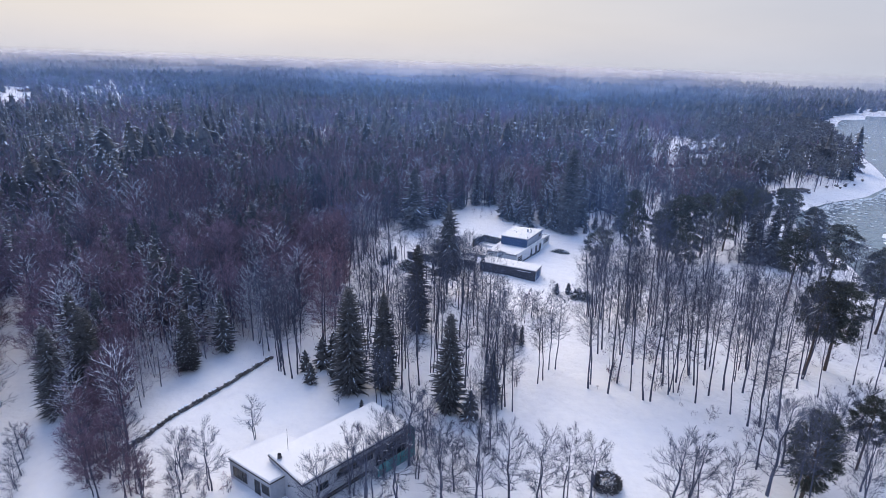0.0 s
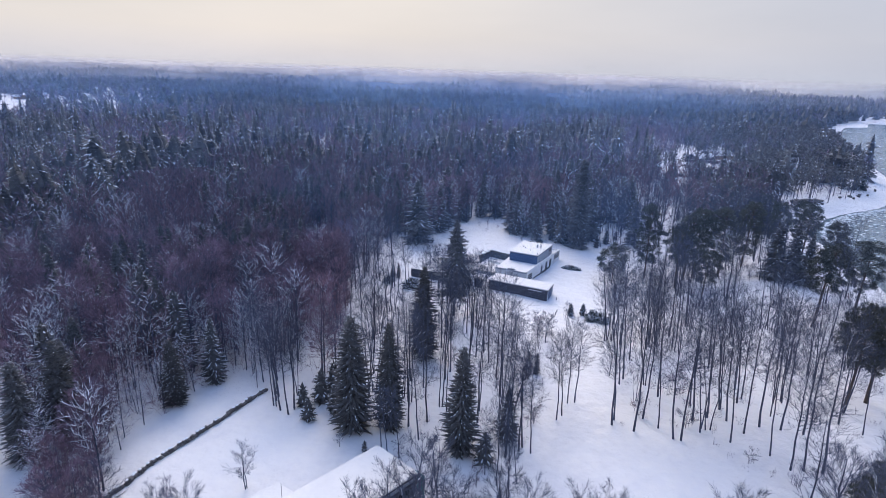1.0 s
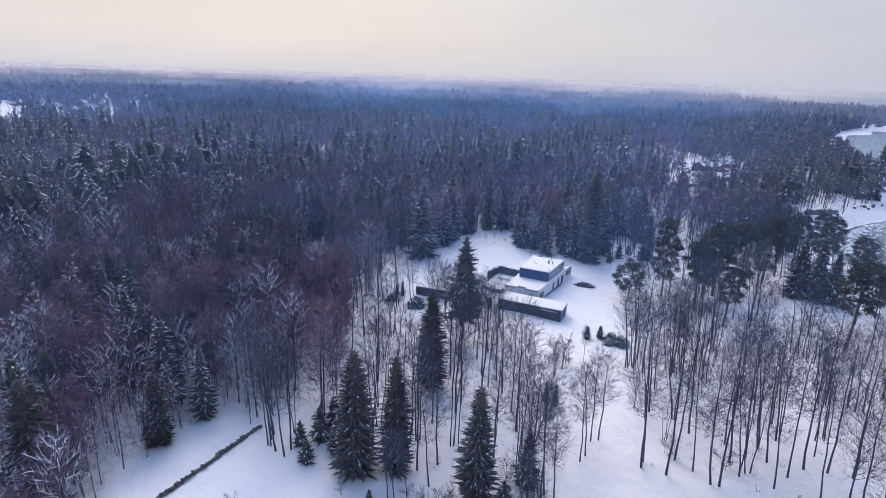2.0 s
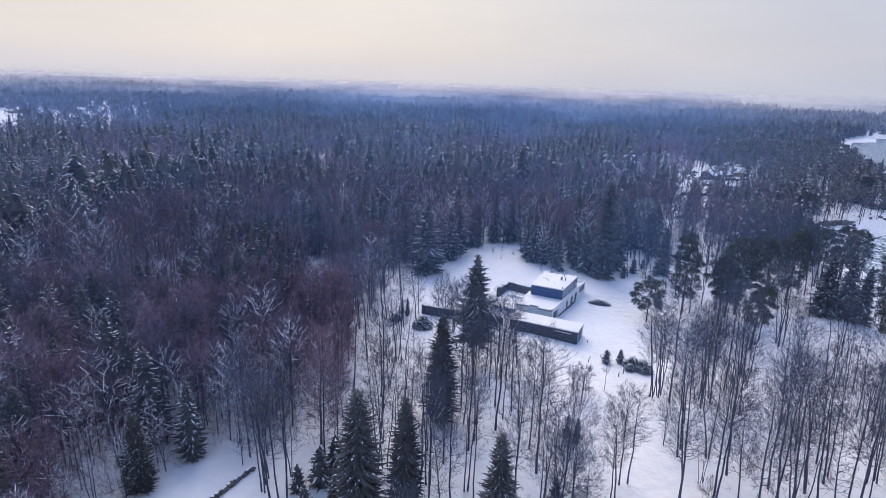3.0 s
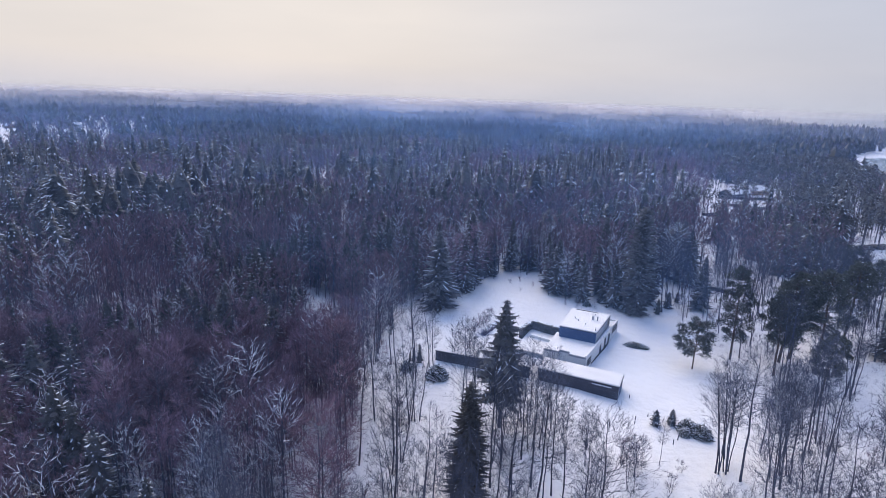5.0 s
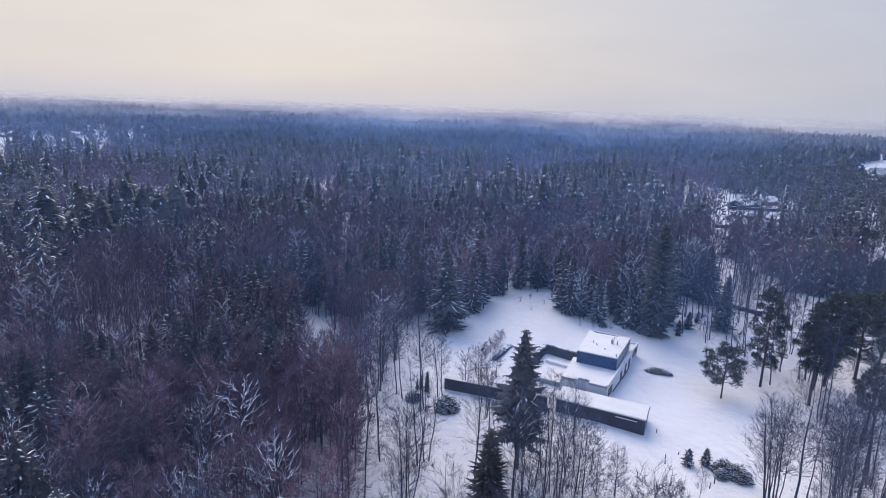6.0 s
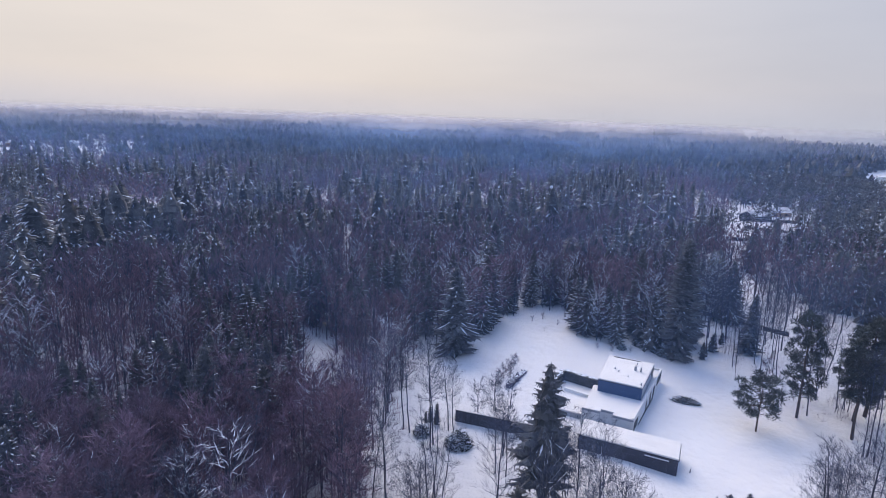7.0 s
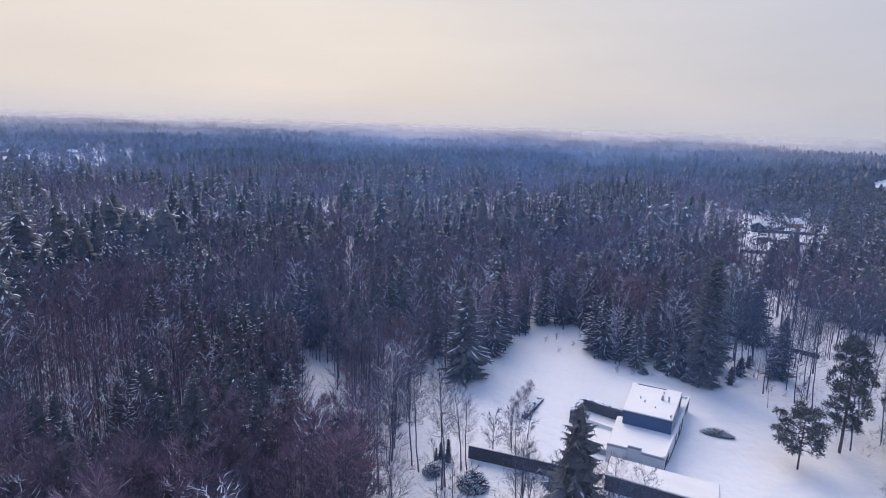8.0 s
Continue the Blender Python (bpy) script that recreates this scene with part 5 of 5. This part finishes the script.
def yard_wall():
    root = empty("yard_wall")
    a, b = (-7.9, 140.3), (9.6, 134.3)
    l = math.hypot(b[0] - a[0], b[1] - a[1])
    part("wall", along(a, b, 0, l, -0.6, 2.3, 0, 0.3), M_DARK, root)
    for i in range(9):
        part("panel", along(a, b, l * i / 9 + 0.05, l * (i + 1) / 9 - 0.05, -0.2, 2.2, 0.04, 0.05), M_DARK, root)
    part("coping", along(a, b, -0.05, l + 0.05, 2.303, 2.4, 0.08, 0.46), M_TRIM, root)
    part("snow", along(a, b, 0, l, 2.402, 2.5, 0.05, 0.4), M_ROOFSNOW, root, "thin snow on the coping")
    tagged(root, "long dark wooden yard wall capped with thin snow", "wall")


def villa():
    h = empty("villa")
    F, R, T = (-14.5, 52.0), (-3.2, 63.6), (-8.5, 68.6)
    K = (F[0] + T[0] - R[0], F[1] + T[1] - R[1])
    main = [F, R, T, K]
    part("wall", prism_bm(main, -1.6, 3.75), M_GREY, h, "pale grey rendered walls")
    part("fascia", prism_bm(grown(main, 0.14), 3.752, 3.95), M_TRIM, h)
    snow_slab(grown(main, 0.08), 3.952, 0.24, h, 6)
    wing = [(-18.7, 53.4), (-24.9, 57.5), (-19.6, 62.6), (-13.6, 58.6)]
    part("wing_wall", prism_bm(wing, -1.2, 2.7), M_GREY, h)
    part("wing_fascia", prism_bm(grown(wing, 0.14), 2.702, 2.86), M_TRIM, h)
    snow_slab(grown(wing, 0.08), 2.862, 0.24, h, 5)
    l = 16.2
    window(h, F, R, 1.7, 3.4, 1.7, 2.7, 2)
    window(h, F, R, 4.6, 10.2, 2.0, 2.9, 6)
    part("canopy", along(F, R, 5.0, l, 3.0, 3.2, 0.35, 0.33), M_TRIM, h)
    window(h, F, R, 10.6, 15.9, 0.4, 2.85, 6)
    part("balcony", along(F, R, 9.6, l, -0.1, 0.12, 1.5, 1.48), M_GREY, h)
    for i in range(5):
        part("balcony_glass", along(F, R, 9.7 + 1.3 * i, 10.9 + 1.3 * i, 0.14, 1.9, 1.5, 0.03), M_TEAL, h, "teal glass balcony panel")
        part("post", along(F, R, 9.62 + 1.3 * i, 9.69 + 1.3 * i, 0.12, 1.24, 1.5, 0.05), M_TRIM, h)
    part("screen", along(R, T, 0, 1.6, -0.9, 2.9, 1.3, 0.04), M_TEAL, h, "teal glass end screen")
    window(h, F, R, 2.6, 9.0, -0.5, 0.5, 5)
    part("ledge", along(F, R, 2.0, 9.2, 0.56, 0.68, 0.3, 0.28), M_TRIM, h)
    A, B = (-24.9, 57.5), (-18.7, 53.4)
    window(h, A, B, 0.6, 3.2, 0.6, 2.1, 3)
    window(h, A, B, 4.6, 5.6, -0.2, 2.1, 1)
    window(h, A, B, 5.9, 7.2, 0.8, 2.1, 1)
    for x, y in ((-18.2, 56.0),):
        bm = prism_bm([(x - 0.25, y - 0.25), (x + 0.25, y - 0.25), (x + 0.25, y + 0.25), (x - 0.25, y + 0.25)], 3.0, 4.4)
        flue = part("chimney", bm, M_GREY, h, "small roof chimney")
        bm = bmesh.new()
        bmesh.ops.create_cone(bm, segments=12, cap_ends=False, radius1=0.26, radius2=0.22, depth=0.5, matrix=Matrix.Translation((x, y, 4.65)))
        part("cowl", bm, M_TRIM, flue)
    bm = bmesh.new()
    bmesh.ops.create_cone(bm, segments=6, cap_ends=True, radius1=0.035, radius2=0.02, depth=4.2, matrix=Matrix.Translation((-17.6, 57.6, 5.2)))
    part("antenna_mast", bm, M_TRIM, h)
    vent(h, -13.2, 57.6, 4.1, 0.25, 0.1)
    part("wall_lamp", along(K, F, 4.2, 4.4, 1.9, 2.1, 0.12, 0.12), M_TRIM, h)
    tagged(h, "low modern villa with pale walls and snowy flat roofs", "house")


hedge_row("hedge", (2.2, 151.9), (6.4, 158.4), 0.7, 1.5, "low brown leafless hedge beside the shrubs", 0.55, M_TWIG)
modern_house()
garage()
yard_wall()
villa()


def cottage(x, y, turn, l, w, hgt, roof_h, wall, label):
    """A small gabled house under snow."""
    c = empty("cottage", x, y, float(height(x, y)))
    c.rotation_euler = (0, 0, radians(turn))
    body = [(-l / 2, -w / 2), (l / 2, -w / 2), (l / 2, w / 2), (-l / 2, w / 2)]
    part("wall", prism_bm(body, -0.5, hgt), wall, c)
    for sg in (1, -1):
        gab = bmesh.new()
        xs = sg * (l / 2 - 0.06)
        tri = [(xs, -w / 2, hgt), (xs, w / 2, hgt), (xs, 0, hgt + roof_h)]
        f = gab.faces.new([gab.verts.new(p) for p in tri])
        ex = bmesh.ops.extrude_face_region(gab, geom=[f])
        for v in ex["geom"]:
            if isinstance(v, bmesh.types.BMVert):
                v.co.x -= sg * 0.2
        part("gable", gab, wall, c)
        rf = bmesh.new()
        o = 0.5
        e = hgt - o * roof_h / (w / 2)
        quad = [(-l / 2 - o, sg * (w / 2 + o), e), (l / 2 + o, sg * (w / 2 + o), e), (l / 2 + o, 0, hgt + roof_h), (-l / 2 - o, 0, hgt + roof_h)]
        vs = [rf.verts.new(p) for p in quad] + [rf.verts.new((p[0], p[1], p[2] + 0.3)) for p in quad]
        for q in ((0, 1, 2, 3), (4, 5, 6, 7), (0, 1, 5, 4), (1, 2, 6, 5), (2, 3, 7, 6), (3, 0, 4, 7)):
            rf.faces.new([vs[k] for k in q])
        bmesh.ops.recalc_face_normals(rf, faces=rf.faces[:])
        part("roof", rf, M_ROOFSNOW, c, "roof slope under thick snow")
    for k in range(3):
        for yy, sg in ((-w / 2, 1), (w / 2, -1)):
            a, b = ((-l / 2, yy), (l / 2, yy)) if sg > 0 else ((l / 2, yy), (-l / 2, yy))
            window(c, a, b, l * (0.15 + 0.28 * k), l * (0.15 + 0.28 * k) + 1.1, 0.9, 2.1, 2)
    part("chimney", prism_bm([(0.5, 0.2), (1.0, 0.2), (1.0, 0.7), (0.5, 0.7)], hgt + roof_h * 0.5, hgt + roof_h + 0.9), M_STONE, c)
    return tagged(c, label, "house", "far cottages")


M_OCHRE = material("ochre_boards", [(0.20, 0.12, 0.06), (0.30, 0.19, 0.10)], 0.6, 0.8, stretch=(1, 1, 5))
for x, y, turn, l, w, wall in ((-452, 585, 20, 14, 9, M_WHITE), (-470, 655, -30, 12, 8, M_OCHRE), (-420, 690, 10, 13, 8, M_GREY), (-560, 720, 35, 14, 9, M_WHITE), (-380, 610, 60, 11, 8, M_DARK), (-560, 800, 0, 15, 9, M_GREY), (-470, 800, -15, 13, 8, M_WHITE),
                               (-350, 760, 25, 12, 8, M_OCHRE), (-400, 795, 5, 14, 9, M_WHITE), (-310, 660, -20, 11, 8, M_GREY), (-520, 765, 15, 14, 9, M_OCHRE), (-390, 560, 0, 12, 8, M_GREY), (158, 352, 28, 16, 8, M_DARK), (178, 368, 10, 13, 8, M_OCHRE), (132, 292, -25, 11, 7, M_GREY),
                               (-31.6, 149.5, 30, 6, 4, M_DARK)):
    cottage(x, y, turn, l, w, 2.8 if l > 8 else 2.2, 2.2 if l > 8 else 0.9, wall, "small gabled house with snow-covered roof among trees")


# ---- stone wall across the lawn ----
def stone_mesh(seed):
    r = np.random.default_rng(seed)
    bm = bmesh.new()
    bmesh.ops.create_cube(bm, size=1)
    bmesh.ops.bevel(bm, geom=bm.edges[:], offset=0.22, segments=1, affect="EDGES")
    for v in bm.verts:
        v.co += Vector(r.normal(size=3) * 0.06)
    me = bpy.data.meshes.new("stone")
    bm.to_mesh(me)
    bm.free()
    me.materials.append(M_STONE)
    return me


def boundary_wall():
    root = empty("stone_wall")
    meshes = [stone_mesh(k) for k in range(6)]
    line = [(-28.2, 87.2), (-37.7, 68.6), (-38.9, 65.3), (-41.5, 59.5)]
    r = np.random.default_rng(9)
    caps = Geo()
    for p, q in zip(line, line[1:]):
        l = math.hypot(q[0] - p[0], q[1] - p[1])
        ang = math.degrees(math.atan2(q[1] - p[1], q[0] - p[0]))
        s = 0.0
        while s < l:
            w = r.uniform(0.35, 0.65)
            for row in range(2):
                f = (s + w / 2 + row * 0.2) / l
                x, y = p[0] + (q[0] - p[0]) * f + r.normal() * 0.06, p[1] + (q[1] - p[1]) * f + r.normal() * 0.06
                if row and r.random() < 0.35:
                    continue
                z = float(height(x, y)) + 0.12 + 0.3 * row
                ob = new("stone", meshes[int(r.integers(0, 6))])
                ob.parent = root
                ob.matrix_basis = pose(x, y, z, r.uniform(-8, 8), r.uniform(-8, 8), ang + r.uniform(-15, 15)) @ Matrix.Diagonal((w * 1.05, r.uniform(0.4, 0.65), r.uniform(0.3, 0.46), 1))
                if row and r.random() < 0.55:
                    c = np.array((x, y, z + 0.24))
                    for k in range(5):
                        a0, a1 = k * 1.257, (k + 1) * 1.257
                        caps.tri(c + (0, 0, 0.07), c + np.array((math.cos(a0), math.sin(a0), 0)) * 0.26, c + np.array((math.cos(a1), math.sin(a1), 0)) * 0.26, 0)
            s += w
    tagged(geo_object("snow", *caps.arrays(), [M_TREESNOW], root), "patches of snow on the stones", kind="stuff")
    tagged(root, "low dark field-stone wall with patches of snow", "wall")


boundary_wall()


# ---- ice and boulders along the shore ----
M_ICE = material("sea_ice", [(0.50, 0.55, 0.60), (0.74, 0.76, 0.78)], 0.3, 0.6, 0.3)
M_BRASH = material("grey_brash_ice", [(0.30, 0.35, 0.38), (0.60, 0.64, 0.67)], 0.4, 0.5, island=0.35)


def floe(x, y, size, seed):
    r = np.random.default_rng(seed)
    n = 11
    pts = [(x + size * r.uniform(0.65, 1.1) * math.cos(6.283 * k / n), y + 1.3 * size * r.uniform(0.65, 1.1) * math.sin(6.283 * k / n)) for k in range(n)]
    bm = prism_bm(pts, SEA - 0.3, SEA + 0.35, 0.12)
    tagged(part("ice_floe", bm, M_ICE), "white snow-covered ice floe drifting near the shore", "ice", "ice floes")


for i, (x, y, size) in enumerate(((152, 177, 3.2), (158, 184, 4.5), (163, 176, 4), (148, 170, 1.6), (170, 190, 3), (176, 182, 5), (190, 215, 2.2), (182, 203, 1.6), (141, 160, 1.4), (205, 235, 2), (150, 148, 1.5), (168, 165, 2), (230, 250, 3), (300, 330, 4), (340, 380, 5), (420, 470, 6))):
    floe(x, y, size, 400 + i)
r = np.random.default_rng(31)
brash = Geo()
for i in range(1150):
    y = r.uniform(195, 275) if i < 950 else r.uniform(275, 830) if i < 1010 else r.uniform(120, 195)
    out = r.exponential(7 if y < 275 else 9)
    x = float(shore(y)) + 4 + out
    s = r.uniform(0.25, 1.0) * (1 if y < 330 else 2)
    c = np.array((x, y, SEA + 0.04))
    k = 5
    ring = [c + np.array((math.cos(6.283 * j / k + i) * s * r.uniform(0.6, 1.2), math.sin(6.283 * j / k + i) * s * r.uniform(0.6, 1.2), r.uniform(0.02, 0.16))) for j in range(k)]
    for j in range(k):
        brash.tri(c + (0, 0, 0.16), ring[j], ring[(j + 1) % k], 0)
        lo = ring[j] * (1, 1, 0) + (0, 0, SEA - 0.1), ring[(j + 1) % k] * (1, 1, 0) + (0, 0, SEA - 0.1)
        brash.tri(ring[j], lo[0], ring[(j + 1) % k], 0)
tagged(geo_object("brash_ice", *brash.arrays(), [M_BRASH]), "grey broken brash ice along the water's edge", "ice", kind="stuff")
boulder_meshes = [stone_mesh(50 + k) for k in range(3)]
for i in range(20):
    y = r.uniform(226, 290)
    x = float(shore(y)) - r.uniform(9, 22) - (8 if y < 245 else 0)
    ob = new("boulder", boulder_meshes[i % 3])
    ob.matrix_basis = pose(x, y, float(height(x, y)) + 0.25, 0, 0, r.uniform(0, 360)) @ Matrix.Diagonal((r.uniform(0.7, 2.2), r.uniform(0.7, 1.5), r.uniform(0.8, 1.6), 1))
    tagged(ob, "dark boulder lying on the snowy shore", "boulder", "shore boulders")

# rock ledge at the back of the beach
ledge = empty("rock_ledge")
for i in range(22):
    f = (i % 11) / 10
    x, y = 149.5 + 15 * f + r.normal() * 0.5, 241.5 + 6 * f + r.normal() * 0.5
    ob = new("rock", boulder_meshes[i % 3])
    ob.parent = ledge
    ob.matrix_basis = pose(x, y, float(height(x, y)) + 0.3 + 0.7 * (i > 10), 0, 0, 22 + r.uniform(-15, 15)) @ Matrix.Diagonal((r.uniform(1.6, 2.6), r.uniform(1.2, 2.2), r.uniform(0.9, 1.5), 1))
tagged(ledge, "low brown rock ledge at the back of the snowy beach", "rocks")

# low garden fences and walls beyond the clearing
def garden_fence(a, b, tall, label):
    fence = empty("garden_fence")
    l = math.hypot(b[0] - a[0], b[1] - a[1])
    z = float(height((a[0] + b[0]) / 2, (a[1] + b[1]) / 2))
    n = max(6, int(l / 1.9))
    for i in range(n):
        part("board", along(a, b, l * i / n, l * (i + 1) / n - 0.1, z + 0.1, z + tall, 0, 0.06), M_DARK, fence)
        part("post", along(a, b, l * i / n - 0.06, l * i / n + 0.06, z - 0.3, z + tall + 0.15, -0.07, 0.1), M_DARK, fence)
    part("snow", along(a, b, 0, l, z + tall + 0.16, z + tall + 0.26, 0.05, 0.25), M_ROOFSNOW, fence)
    return tagged(fence, label, "fence", "garden fences")


garden_fence((56.2, 197.4), (73, 181.5), 1.2, "low dark garden fence topped with snow")
garden_fence((146.3, 346), (177, 342), 1.6, "long dark board fence between snowy garden terraces")
garden_fence((138, 325.5), (157, 313), 1.5, "long dark board fence between snowy garden terraces")
garden_fence((114, 295), (133, 292.5), 1.6, "long dark board fence between snowy garden terraces")

# stakes and stubs that stick out of the snow in the yard
for x, y, tall in ((25.2, 121.6, 0.5), (27.6, 122.6, 0.35), (28.6, 114.6, 0.8), (29.8, 115.8, 0.8), (26.4, 128.4, 0.6), (24.6, 120.2, 0.4)):
    z = float(height(x, y))
    bm = bmesh.new()
    bmesh.ops.create_cone(bm, segments=7, cap_ends=True, radius1=0.09, radius2=0.06, depth=tall + 0.3, matrix=Matrix.Translation((x, y, z + tall / 2 - 0.05)))
    stake = part("stake", bm, M_BARK)
    tagged(stake, "short dark wooden stake sticking out of the snow", "stake", "stakes")
